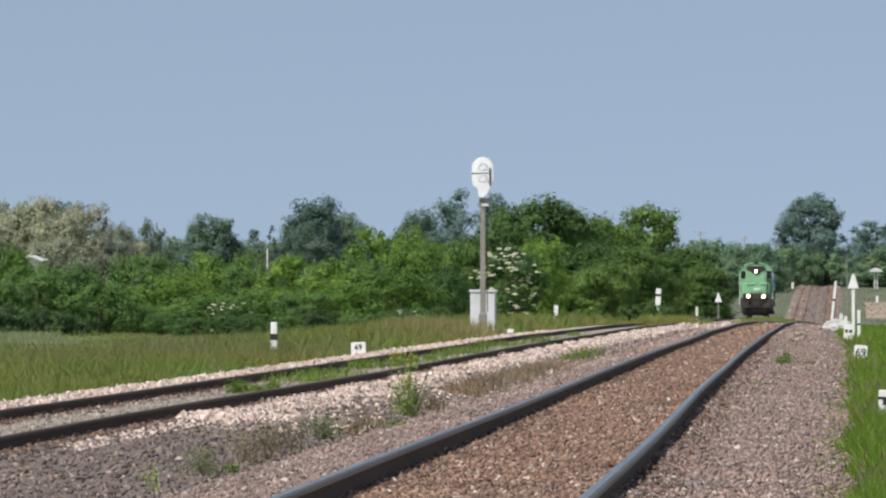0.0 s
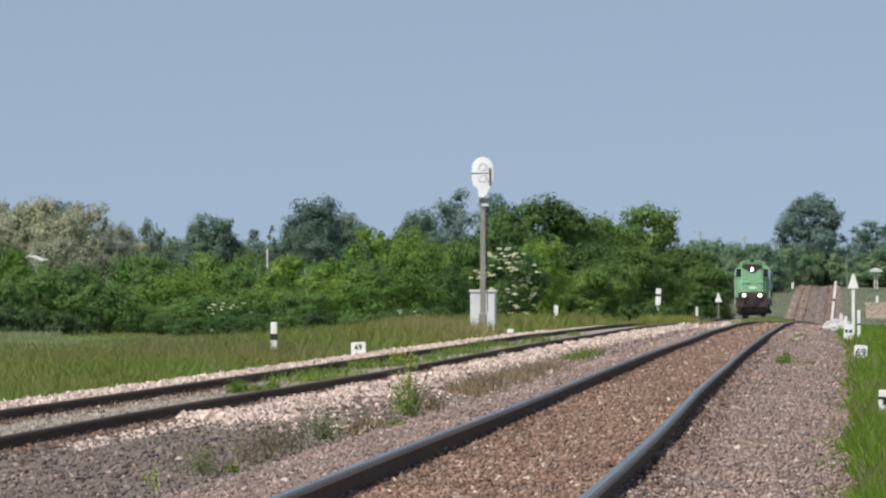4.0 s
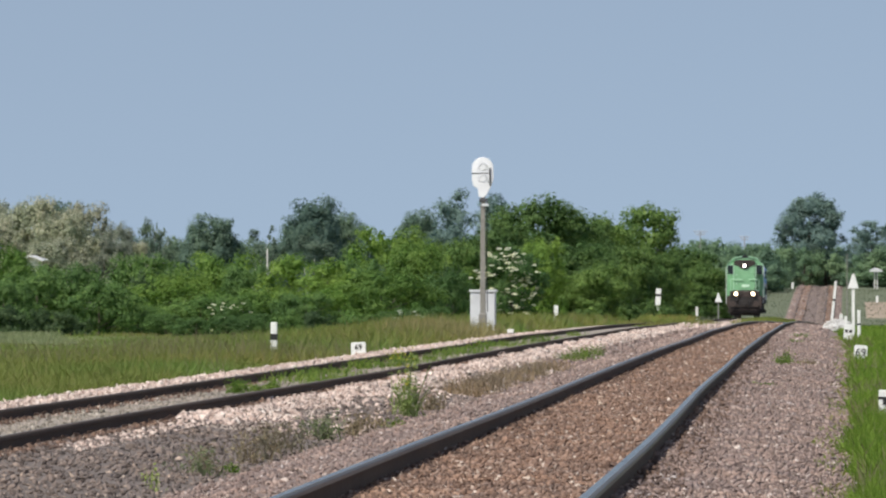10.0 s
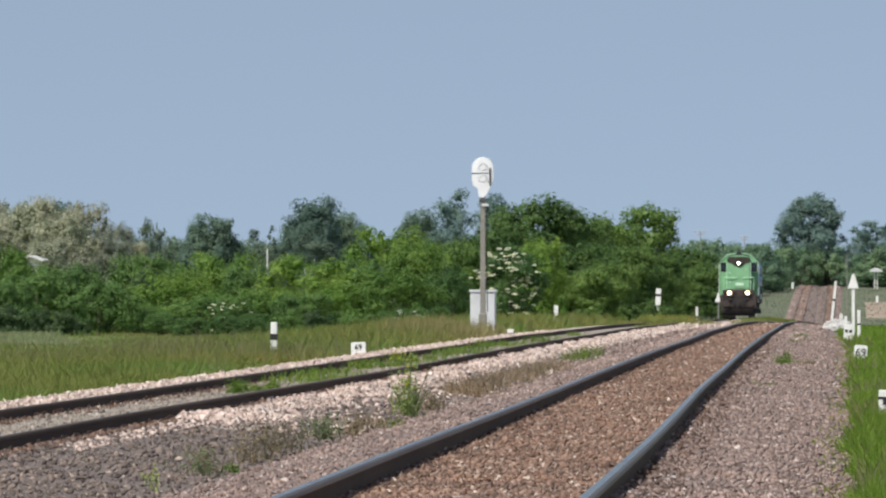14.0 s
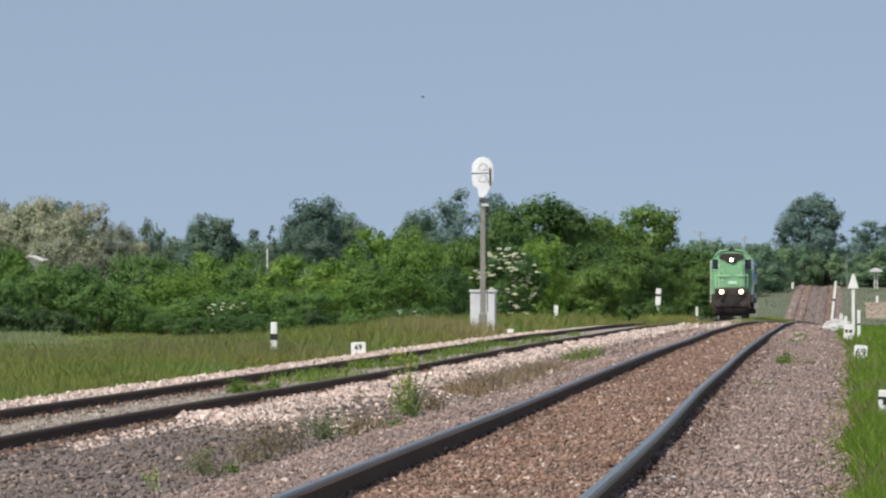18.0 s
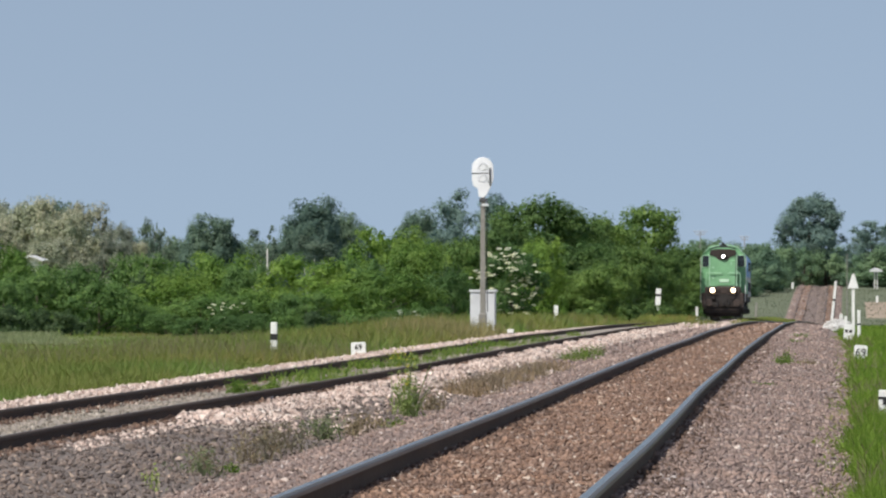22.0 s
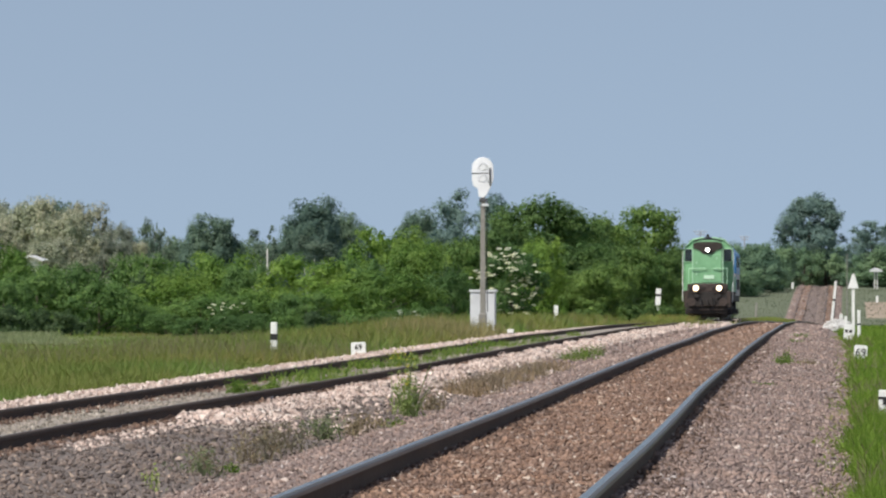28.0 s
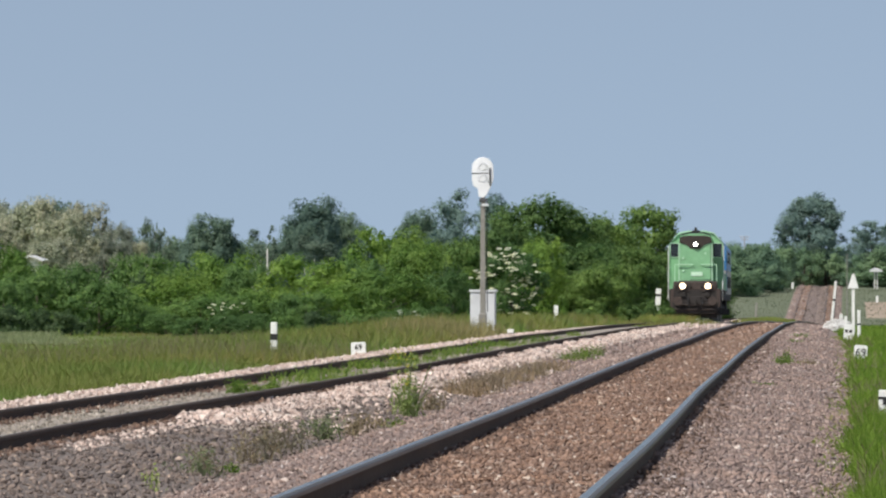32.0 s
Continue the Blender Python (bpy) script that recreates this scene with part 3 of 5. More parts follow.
def plant(kind, seed, height, spread, trunk, clumps, clump_r, per, leaf, leaf_mat, bark, label, category, top=1.0, airy=0.0, low=0.1, blossoms=0, flat=0.92, twigs=9):
    """A tree or shrub one unit wide of its own: trunk, branch set and a crown of many leaves. Its base is at the origin."""
    r = np.random.default_rng(seed)
    t = thing(kind, label, category)
    cs, rs = [], []
    for k in range(clumps):
        h = low + (1 - low) * ((k * 0.754878 + r.uniform(0, 0.12)) % 1) ** 0.85
        mid = 0.42 * top
        prof = math.sqrt(max(0.0, 1 - ((h - mid) / ((1.06 - mid) if h > mid else (mid + 0.35))) ** 2)) ** 0.6
        a, rr = 2 * math.pi * k * 0.569840 + r.uniform(-0.5, 0.5), prof * math.sqrt(r.uniform(0.12 + airy * 0.3, 1)) * spread * r.uniform(0.8, 1.08)
        cs.append((rr * math.cos(a), rr * math.sin(a), h * height * r.uniform(0.9, 1.03)))
        rs.append(clump_r * r.uniform(0.6, 1.35))
    part("crown", crown_mesh("crown", cs, rs, twigs, per, leaf, r, flat, height), G[leaf_mat], t)
    fork = height * max(0.12, low * 0.9)
    lean = (r.normal() * 0.03 * height, r.normal() * 0.03 * height)
    part("trunk", wood_mesh("trunk", [((0, 0, -0.3), (lean[0], lean[1], fork), trunk, trunk * 0.8), ((lean[0], lean[1], fork), (lean[0] * 2, lean[1] * 2, height * 0.75), trunk * 0.8, trunk * 0.25)]), M[bark], t)
    for c in cs[:: max(1, len(cs) // 7)]:
        z0 = fork + (c[2] - fork) * r.uniform(0.1, 0.5)
        k = z0 / (height * 0.75)
        a = (lean[0] * (1 + k) * 0.8, lean[1] * (1 + k) * 0.8, z0)
        m = tuple(0.55 * p + 0.45 * q + r.normal() * 0.04 * height for p, q in zip(a, c))
        part("branch", wood_mesh("branch", [(a, m, trunk * 0.42, trunk * 0.25), (m, c, trunk * 0.25, trunk * 0.08)]), M[bark], t)
    if blossoms:
        pick = r.choice(len(cs), blossoms)
        bc = [np.array(cs[i]) + np.array([r.normal() * 0.35, -abs(r.normal()) * 0.3 - 0.75, r.normal() * 0.3]) * clump_r * 1.3 for i in pick]
        bl = part("blossoms", leaf_mesh("blossoms", bc, np.full(len(bc), 0.12), 20, 0.05, r, 0.28), G["blossom"], t, "flat creamy white flower heads")
        bl["kind"] = "stuff"
    return t


F = 10600.0


def spot(x, dist):
    """Lateral place that the eye sees in the direction x, at that distance."""
    return (x - 1500) * dist / F


def set_down(src, first, x, dist, top, wide, group, label=""):
    """Stand a plant (the first use takes the built one) so that it reaches up to its seen height."""
    sx = spot(x, dist)
    z = float(ground_z(sx, dist))
    h = EYE - (top - 504) * dist / F - z
    w = wide * dist / F
    s = Matrix.Diagonal((w / src["spread"], w / src["spread"], h / src["tall"], 1))
    m = Matrix.Translation((sx, dist, z)) @ Matrix.Rotation(rng.uniform(-0.6, 0.6), 4, "Z") @ s
    if first:
        src.matrix_basis = m
        ob = src
    else:
        keep = src.matrix_basis.copy()
        src.matrix_basis = Matrix.Identity(4)
        ob = copy_thing(src, m)
        src.matrix_basis = keep
    tagged(ob, label, "", group)
    return ob


def stand(variants, places, group, label=""):
    for i, (x, dist, top, wide) in enumerate(places):
        src = variants[i % len(variants)]
        set_down(src, i < len(variants), x, dist, top, wide, group, label)


def variants(n, seed, height, spread, **kw):
    out = []
    for k in range(n):
        p = plant(seed=seed + k, height=height, spread=spread, **kw)
        crown = np.array([v.co for v in next(c for c in p.children if c.name.startswith("crown")).data.vertices])
        p["tall"], p["spread"] = float(np.percentile(crown[:, 2], 99.2)), float(np.percentile(np.abs(crown[:, 0]), 96))
        out.append(p)
    return out


BUSH = "dense fresh-green shrub at the meadow's edge"
fresh = variants(3, 11, 3.4, 2.1, kind="shrub", trunk=0.07, clumps=46, clump_r=0.58, twigs=8, per=25, leaf=0.064, leaf_mat="fresh_leaf", bark="bark", label=BUSH, category="shrub", low=0.08)
stand(fresh, [(560, 255, 455, 92), (680, 235, 478, 92), (390, 275, 448, 78), (15, 262, 436, 45), (300, 238, 486, 80), (470, 232, 512, 70), (600, 242, 500, 70)], "shrubs at the meadow's edge")
tall_fresh = variants(2, 21, 4.8, 2.3, kind="shrub", trunk=0.09, clumps=58, clump_r=0.62, twigs=8, per=25, leaf=0.066, leaf_mat="fresh_leaf", bark="bark", label="tall dome-shaped yellow-green shrub behind the meadow", category="shrub", low=0.06, top=0.9)
stand(tall_fresh, [(690, 285, 404, 84), (780, 300, 440, 50), (735, 276, 428, 46)], "shrubs at the meadow's edge")
deep = variants(3, 31, 2.9, 2.0, kind="shrub", trunk=0.08, clumps=44, clump_r=0.58, twigs=8, per=25, leaf=0.064, leaf_mat="deep_leaf", bark="bark", label="dense dark-green shrub at the meadow's edge", category="shrub", low=0.08)
stand(deep, [(46, 300, 467, 46), (60, 212, 485, 75), (170, 212, 500, 80), (250, 262, 452, 70), (120, 268, 470, 70), (350, 228, 525, 70), (440, 262, 470, 60), (540, 230, 520, 60), (790, 245, 480, 50), (640, 262, 462, 60), (0, 208, 500, 60), (240, 214, 540, 60), (290, 207, 556, 40), (345, 206, 563, 38), (400, 208, 560, 40), (455, 210, 556, 38), (505, 212, 560, 34), (640, 216, 556, 40), (700, 218, 552, 40), (765, 222, 545, 40)], "shrubs at the meadow's edge")
clumpy = variants(3, 51, 7.0, 2.4, kind="tree", trunk=0.14, clumps=100, clump_r=0.8, twigs=7, per=22, leaf=0.1, leaf_mat="tree_leaf", bark="bark", label="leafy dark-green tree beside the side track", category="tree", low=0.06)
stand(clumpy, [(1146, 372, 368, 60), (1072, 355, 390, 66), (890, 320, 384, 50), (1172, 362, 452, 34), (1215, 560, 438, 56), (1250, 540, 470, 46), (1228, 520, 505, 34), (820, 310, 428, 58)], "trees beside the side track")
pointed = variants(1, 54, 7.2, 2.5, kind="tree", trunk=0.15, clumps=84, clump_r=0.76, twigs=8, per=23, leaf=0.094, leaf_mat="tree_leaf", bark="bark", label="dark-green tree with a pointed top beside the side track", category="tree", low=0.06, top=0.5)
stand(pointed, [(962, 335, 356, 84), (1035, 350, 384, 60)], "trees beside the side track")
squat = variants(3, 61, 4.2, 2.1, kind="tree", trunk=0.11, clumps=56, clump_r=0.68, twigs=8, per=23, leaf=0.082, leaf_mat="tree_leaf", bark="bark", label="low bushy dark-green tree beside the side track", category="tree", low=0.05)
stand(squat, [(1020, 318, 432, 70), (1110, 338, 438, 62), (1045, 300, 478, 58), (930, 300, 440, 60), (1080, 306, 468, 50), (1150, 352, 470, 46), (1000, 300, 500, 50)], "trees beside the side track")
footing = variants(2, 66, 1.6, 1.5, kind="shrub", trunk=0.05, clumps=30, clump_r=0.42, twigs=8, per=22, leaf=0.07, leaf_mat="tree_leaf", bark="bark", label="low green bush in the grass before the trees", category="shrub", low=0.05)
stand(footing, [(1130, 300, 538, 30), (1160, 306, 541, 38), (1040, 296, 548, 26)], "trees beside the side track")
bright = variants(1, 45, 3.6, 1.6, kind="shrub", trunk=0.07, clumps=44, clump_r=0.5, twigs=8, per=25, leaf=0.06, leaf_mat="fresh_leaf", bark="bark", label="bright yellow-green shrub beside the flowering elder", category="shrub", low=0.1)
stand(bright, [(958, 290, 424, 44), (728, 264, 436, 54)], "trees beside the side track")
elder = variants(1, 71, 3.6, 1.5, kind="elder_bush", trunk=0.07, clumps=46, clump_r=0.44, twigs=8, per=24, leaf=0.058, leaf_mat="deep_leaf", bark="bark", label="elder bush with creamy white flower heads", category="shrub", low=0.08, blossoms=190)
stand(elder, [(908, 262, 438, 56)], "flowering elders")
elder_low = variants(2, 75, 2.2, 1.3, kind="elder_bush", trunk=0.05, clumps=32, clump_r=0.42, twigs=8, per=22, leaf=0.056, leaf_mat="deep_leaf", bark="bark", label="low elder bush with a few white flower heads", category="shrub", low=0.08, blossoms=36)
stand(elder_low, [(410, 226, 526, 40), (728, 213, 546, 36)], "flowering elders")
# low shrubs with a darker leaf than the rest
dark = variants(2, 81, 1.6, 1.4, kind="shrub", trunk=0.05, clumps=30, clump_r=0.44, twigs=8, per=22, leaf=0.058, leaf_mat="dark_leaf", bark="bark", label="low dark-green shrub at the meadow's edge", category="shrub", low=0.04)
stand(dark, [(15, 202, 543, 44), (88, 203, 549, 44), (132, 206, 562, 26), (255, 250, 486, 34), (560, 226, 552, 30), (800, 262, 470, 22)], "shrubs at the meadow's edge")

far = variants(3, 91, 12.0, 3.7, kind="tree", trunk=0.28, clumps=92, clump_r=1.25, twigs=8, per=20, leaf=0.165, leaf_mat="far_leaf_hazed", bark="bark", label="tall dark-green tree beyond the shrubs", category="tree", low=0.34, top=1.5)
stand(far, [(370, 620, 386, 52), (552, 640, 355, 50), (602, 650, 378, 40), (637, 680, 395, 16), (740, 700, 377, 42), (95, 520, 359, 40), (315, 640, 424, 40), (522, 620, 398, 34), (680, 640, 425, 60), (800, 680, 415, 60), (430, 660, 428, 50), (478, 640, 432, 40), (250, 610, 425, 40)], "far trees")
airy = variants(2, 111, 14.0, 4.5, kind="tree", trunk=0.3, clumps=60, clump_r=1.05, twigs=9, per=18, leaf=0.14, leaf_mat="lone_leaf_hazed", bark="bark", label="tall airy tree with branches showing through", category="tree", low=0.42, airy=0.4, top=1.5)
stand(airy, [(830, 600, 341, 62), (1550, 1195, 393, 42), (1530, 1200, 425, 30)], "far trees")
lone = variants(1, 121, 14.0, 4.6, kind="tree", trunk=0.4, clumps=110, clump_r=1.25, twigs=8, per=22, leaf=0.18, leaf_mat="lone_leaf_hazed", bark="bark", label="large broad-crowned tree standing alone above the far hedge", category="tree", low=0.06, top=1.15)
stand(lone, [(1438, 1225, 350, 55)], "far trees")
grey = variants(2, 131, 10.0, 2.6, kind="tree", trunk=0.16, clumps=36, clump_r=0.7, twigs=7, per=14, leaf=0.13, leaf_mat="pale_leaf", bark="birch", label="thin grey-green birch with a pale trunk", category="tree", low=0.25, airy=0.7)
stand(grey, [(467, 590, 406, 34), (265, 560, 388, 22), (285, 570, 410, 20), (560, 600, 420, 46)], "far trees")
robinia = variants(3, 151, 8.5, 3.2, kind="tree", trunk=0.2, clumps=74, clump_r=0.85, twigs=8, per=22, leaf=0.105, leaf_mat="robinia_leaf", bark="bark", label="robinia tree covered in cream blossom", category="tree", low=0.12)
stand(robinia, [(60, 430, 354, 60), (150, 440, 361, 48), (203, 450, 398, 34), (105, 415, 382, 60), (8, 440, 360, 46), (185, 425, 420, 46), (100, 402, 425, 60), (-20, 420, 385, 50), (230, 455, 425, 30)], "blossoming robinias")
hedge = variants(3, 171, 8.0, 5.0, kind="tree", trunk=0.25, clumps=58, clump_r=1.3, twigs=7, per=18, leaf=0.2, leaf_mat="hedge_leaf_hazed", bark="bark", label="bushy tree of the far tree line", category="tree", low=0.05)
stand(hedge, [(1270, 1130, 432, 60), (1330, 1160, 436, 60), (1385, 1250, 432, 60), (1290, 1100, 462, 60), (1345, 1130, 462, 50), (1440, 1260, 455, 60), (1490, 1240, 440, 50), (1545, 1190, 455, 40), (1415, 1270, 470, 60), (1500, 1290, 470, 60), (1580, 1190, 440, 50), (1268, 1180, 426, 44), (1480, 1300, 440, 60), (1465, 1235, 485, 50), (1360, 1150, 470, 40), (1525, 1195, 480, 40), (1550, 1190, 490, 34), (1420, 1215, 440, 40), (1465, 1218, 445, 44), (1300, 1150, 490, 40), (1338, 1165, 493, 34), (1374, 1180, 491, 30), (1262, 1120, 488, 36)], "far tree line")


# ---- trains: a green diesel locomotive and a blue one coupled behind it ----
def wheelset(y, r, parent):
    w = part("wheelset", rod((-1.0, 0, 0), (1.0, 0, 0), 0.09, 0.09, 10), M["underframe"], parent)
    w.location = (0, y, r)
    for sx in (-0.75, 0.75):
        wb = rod((sx - 0.065, 0, 0), (sx + 0.065, 0, 0), r, r, 28)
        rod((sx - 0.11, 0, 0), (sx - 0.06, 0, 0), 0.16, 0.16, 14, wb) if sx < 0 else rod((sx + 0.06, 0, 0), (sx + 0.11, 0, 0), 0.16, 0.16, 14, wb)
        part("wheel", wb, M["steel"], w)
    return w


def bogie(y, parent, wheels, r=0.52):
    part("bogie_frame", box(-1.12, -0.98, y - 1.75, y + 1.75, 0.45, 0.85, 0.03), M["underframe"], parent)
    part("bogie_frame", box(0.98, 1.12, y - 1.75, y + 1.75, 0.45, 0.85, 0.03), M["underframe"], parent)
    part("bogie_bolster", box(-0.98, 0.98, y - 0.25, y + 0.25, 0.5, 0.95, 0.03), M["underframe"], parent)
    for dy in (-1.2, 1.2):
        wheels.append((wheelset(y + dy, r, parent), y + dy, r))
        for sx in (-1.16, 1.16):
            part("axle_box", box(sx - 0.1, sx + 0.1, y + dy - 0.16, y + dy + 0.16, 0.36, 0.68, 0.03), M["underframe"], parent)


def buffer_pair(y, parent, d=-1):
    for sx in (-0.87, 0.87):
        bm = rod((sx, y, 1.06), (sx, y + d * 0.42, 1.06), 0.12, 0.10, 14)
        rod((sx, y + d * 0.40, 1.06), (sx, y + d * 0.46, 1.06), 0.23, 0.22, 18, bm)
        part("buffer", bm, M["grime"], parent)


def green_loco():
    t = thing("diesel_locomotive", "green diesel locomotive with lit headlamps and grimy buffer beam", "locomotive")
    wheels = []
    # frame, deck and buffer beam
    part("frame", box(-1.32, 1.32, 0.25, 12.0, 1.12, 1.55, 0.04), M["underframe"], t)
    part("deck", box(-1.38, 1.38, 0.2, 12.1, 1.55, 1.63, 0.02), M["grime"], t)
    part("buffer_beam", box(-1.32, 1.32, 0.0, 0.25, 1.0, 1.62, 0.05), M["underframe"], t)
    beam = part("lamp_beam", box(-1.12, 1.12, -0.02, 0.35, 1.6, 2.06, 0.06), M["grime"], t)
    buffer_pair(0.0, t)
    hook = rod((0, 0.0, 1.05), (0, -0.35, 1.05), 0.06, 0.05, 10)
    box(-0.07, 0.07, -0.48, -0.3, 0.86, 1.16, 0.03, hook)
    part("coupling_hook", hook, M["underframe"], t)
    for sx in (-0.36, 0.36):
        part("brake_hose", pipe([(sx, 0.02, 1.25), (sx, -0.14, 1.2), (sx, -0.18, 0.95), (sx * 0.8, -0.12, 0.72)], 0.028, 8), M["black"], t)
    for sx in (-0.62, 0.62):
        part("jumper_box", box(sx - 0.13, sx + 0.13, -0.1, 0.02, 1.28, 1.5, 0.03), M["underframe"], t)
        part("lamp_bracket", box(sx - 0.3, sx + 0.3, -0.06, 0.0, 1.56, 1.62, 0.01), M["grime"], t)
    part("coupling_plate", box(-0.28, 0.28, -0.06, 0.01, 0.9, 1.3, 0.03), M["underframe"], t)
    for sx in (-1.18, 1.18):
        part("corner_post", box(sx - 0.1, sx + 0.1, -0.03, 0.2, 0.75, 1.7, 0.03), M["grime"], t)
    # plough and steps
    part("plough", prism([(-1.0, 0.42), (1.0, 0.42), (1.14, 0.6), (1.2, 1.02), (-1.2, 1.02), (-1.14, 0.6)], -0.04, 0.1, 0.03), M["underframe"], t)
    for z in (0.64, 0.86):
        part("step", box(-1.05, 1.05, -0.14, -0.02, z - 0.02, z + 0.02, 0.008), M["grime"], t)
    for sx in (-1.22, 1.22):
        for z in (0.64, 1.0):
            part("side_step", box(sx - 0.11, sx + 0.11, 0.1, 0.5, z - 0.02, z + 0.02), M["grime"], t)
    # hood in front of the cab
    hood = [(-0.86, 1.63), (0.86, 1.63), (0.86, 4.18), (0.70, 4.44), (0.35, 4.54), (-0.35, 4.54), (-0.70, 4.44), (-0.86, 4.18)]
    front = part("front_hood", prism(hood, 0.35, 1.9, 0.05), M["green"], t)
    part("headlamp_panel", prism([(-0.80, 4.33), (-0.82, 4.04), (-0.45, 3.92), (-0.24, 3.72), (0.24, 3.72), (0.45, 3.92), (0.82, 4.04), (0.80, 4.33), (0.45, 4.40), (-0.45, 4.40)], 0.3, 0.37, 0.012), M["brown_panel"], front)
    part("hood_door", box(-0.30, 0.80, 0.325, 0.36, 2.15, 3.7, 0.02), M["green"], front)
    part("door_edge", box(0.765, 0.80, 0.318, 0.36, 2.1, 3.95, 0.004), M["black"], front)
    part("nameplate", box(-0.22, 0.36, 0.30, 0.335, 2.34, 2.54, 0.01), M["plate_green"], front, "pale green nameplate")
    # lighter green strips stand for the highlight on the hood's corners
    for sx in (-0.84, 0.84):
        part("corner_strip", box(sx - 0.03, sx + 0.03, 0.33, 0.36, 1.9, 4.0, 0.01), M["green_trim"], front)
    part("foot_strip", box(-0.86, 0.86, 0.325, 0.36, 2.06, 2.10, 0.008), M["grime"], front)
    for x0, z0 in ((-0.62, 3.2), (-0.62, 2.55), (0.5, 3.45)):
        part("hinge", box(x0 - 0.05, x0 + 0.05, 0.315, 0.335, z0, z0 + 0.1, 0.005), M["green_trim"], front)
    for x0, x1 in ((-1.05, -0.12), (0.30, 1.08)):
        part("hand_rail", pipe([(x0, 0.24, 2.92), (x1, 0.24, 2.92)], 0.026), M["green_trim"], t)
    for sx in (-1.05, 1.08):
        part("rail_post", pipe([(sx, 0.24, 1.63), (sx, 0.24, 2.92)], 0.022), M["green_trim"], t)
    lamp = part("top_headlamp", rod((0, 0.31, 3.95), (0, 0.2, 3.95), 0.17, 0.19, 20), M["black"], front)
    part("lens", rod((0, 0.2, 3.95), (0, 0.185, 3.95), 0.095, 0.085, 20), M["top_lamp"], lamp)
    for sx in (-0.645, 0.645):
        lamp = part("headlamp", rod((sx, 0.0, 1.83), (sx, -0.12, 1.83), 0.19, 0.21, 22), M["black"], t)
        part("lens", rod((sx, -0.125, 1.83), (sx, -0.15, 1.83), 0.09, 0.075, 22), M["lamp"], lamp)
        # glowing ring stands for the halo round the lens
        part("halo_ring", rod((sx, -0.11, 1.83), (sx, -0.127, 1.83), 0.16, 0.155, 22), M["halo_ring"], lamp)
        for q in (-1, 1):
            part("marker_lamp", rod((sx + q * 0.36 + 0.02, 0.0, 1.86), (sx + q * 0.36 + 0.02, -0.08, 1.86), 0.085, 0.085, 14), M["brown_panel"], t)
    # cab
    cab_out = [(-1.38, 1.63), (1.38, 1.63), (1.38, 4.02), (0.86, 4.52), (0.4, 4.62), (-0.4, 4.62), (-0.86, 4.52), (-1.38, 4.02)]
    cab = part("cab", prism(cab_out, 1.9, 4.1, 0.04), M["green"], t)
    # roof edge in lighter green, standing for its highlight
    part("cab_roof_edge", prism([(-1.40, 4.0), (-0.87, 4.51), (-0.4, 4.61), (0.4, 4.61), (0.87, 4.51), (1.40, 4.0), (1.37, 4.03), (0.9, 4.57), (0.4, 4.68), (-0.4, 4.68), (-0.9, 4.57), (-1.37, 4.03)], 1.82, 4.15), M["green_trim"], cab)
    for sx in (-1.09, 1.09):
        w = part("front_window", box(sx - 0.23, sx + 0.23, 1.86, 1.91, 3.32, 4.03, 0.02), M["black"], cab)
        part("pane", box(sx - 0.19, sx + 0.19, 1.840, 1.850, 3.36, 3.99), M["glass"], w)
        q = 0.05 if sx < 0 else -0.05
        # pale strip stands for the sky reflected low in the pane
        part("blind", box(sx + q - 0.09, sx + q + 0.09, 1.852, 1.859, 3.37, 3.62), M["cabinet"], w, "pale strip painted as sky reflected in the pane")
        # brown strip across the upper part of the pane
        part("sun_visor", box(sx - 0.17, sx + 0.17, 1.852, 1.859, 3.76, 3.98), M["brown_panel"], w, "brown strip behind the upper part of the pane")
        part("window_frame", pipe([(sx - 0.24, 1.88, 3.31), (sx + 0.24, 1.88, 3.31), (sx + 0.24, 1.88, 4.03), (sx - 0.24, 1.88, 4.03), (sx - 0.24, 1.88, 3.31)], 0.028), M["green_trim"], w)
    for sx in (-1.385, 1.385):
        for y0, y1 in ((2.2, 2.9), (3.1, 3.8)):
            w = part("side_window", box(sx - 0.012, sx + 0.012, y0, y1, 3.2, 3.9, 0.006), M["black"], cab)
            part("pane", box(sx - 0.018, sx + 0.018, y0 + 0.06, y1 - 0.06, 3.26, 3.84), M["glass"], w)
        part("grab_rail", pipe([(sx * 1.02, 1.8, 3.9), (sx * 1.03, 1.75, 2.2), (sx * 1.0, 0.3, 2.1), (sx, 0.22, 1.1)], 0.02), M["white"], t, "off-white grab rail")
    part("horn", rod((0.0, 1.2, 4.72), (0.0, 0.85, 4.74), 0.03, 0.09, 12), M["black"], t)
    part("roof_hatch", box(-0.22, 0.22, 1.0, 1.6, 4.52, 4.68, 0.03), M["black"], front)
    part("roof_bar", pipe([(-0.78, 0.36, 4.43), (-0.36, 0.36, 4.55), (0.36, 0.36, 4.55), (0.78, 0.36, 4.43)], 0.038), M["black"], front)
    # long hood behind the cab with doors and louvres
    back = part("long_hood", prism([(-0.92, 1.63), (0.92, 1.63), (0.92, 3.75), (0.7, 4.1), (-0.7, 4.1), (-0.92, 3.75)], 4.1, 11.6, 0.04), M["green"], t)
    for k in range(7):
        y0 = 4.4 + k * 1.0
        for sx in (-0.925, 0.925):
            part("hood_panel", box(sx - 0.015, sx + 0.015, y0, y0 + 0.88, 1.8, 3.5, 0.008), M["green"], back)
    for k in range(3):
        fan = part("fan_cowl", rod((0, 6.0 + 2 * k, 4.08), (0, 6.0 + 2 * k, 4.22), 0.52, 0.5, 20), M["underframe"], back)
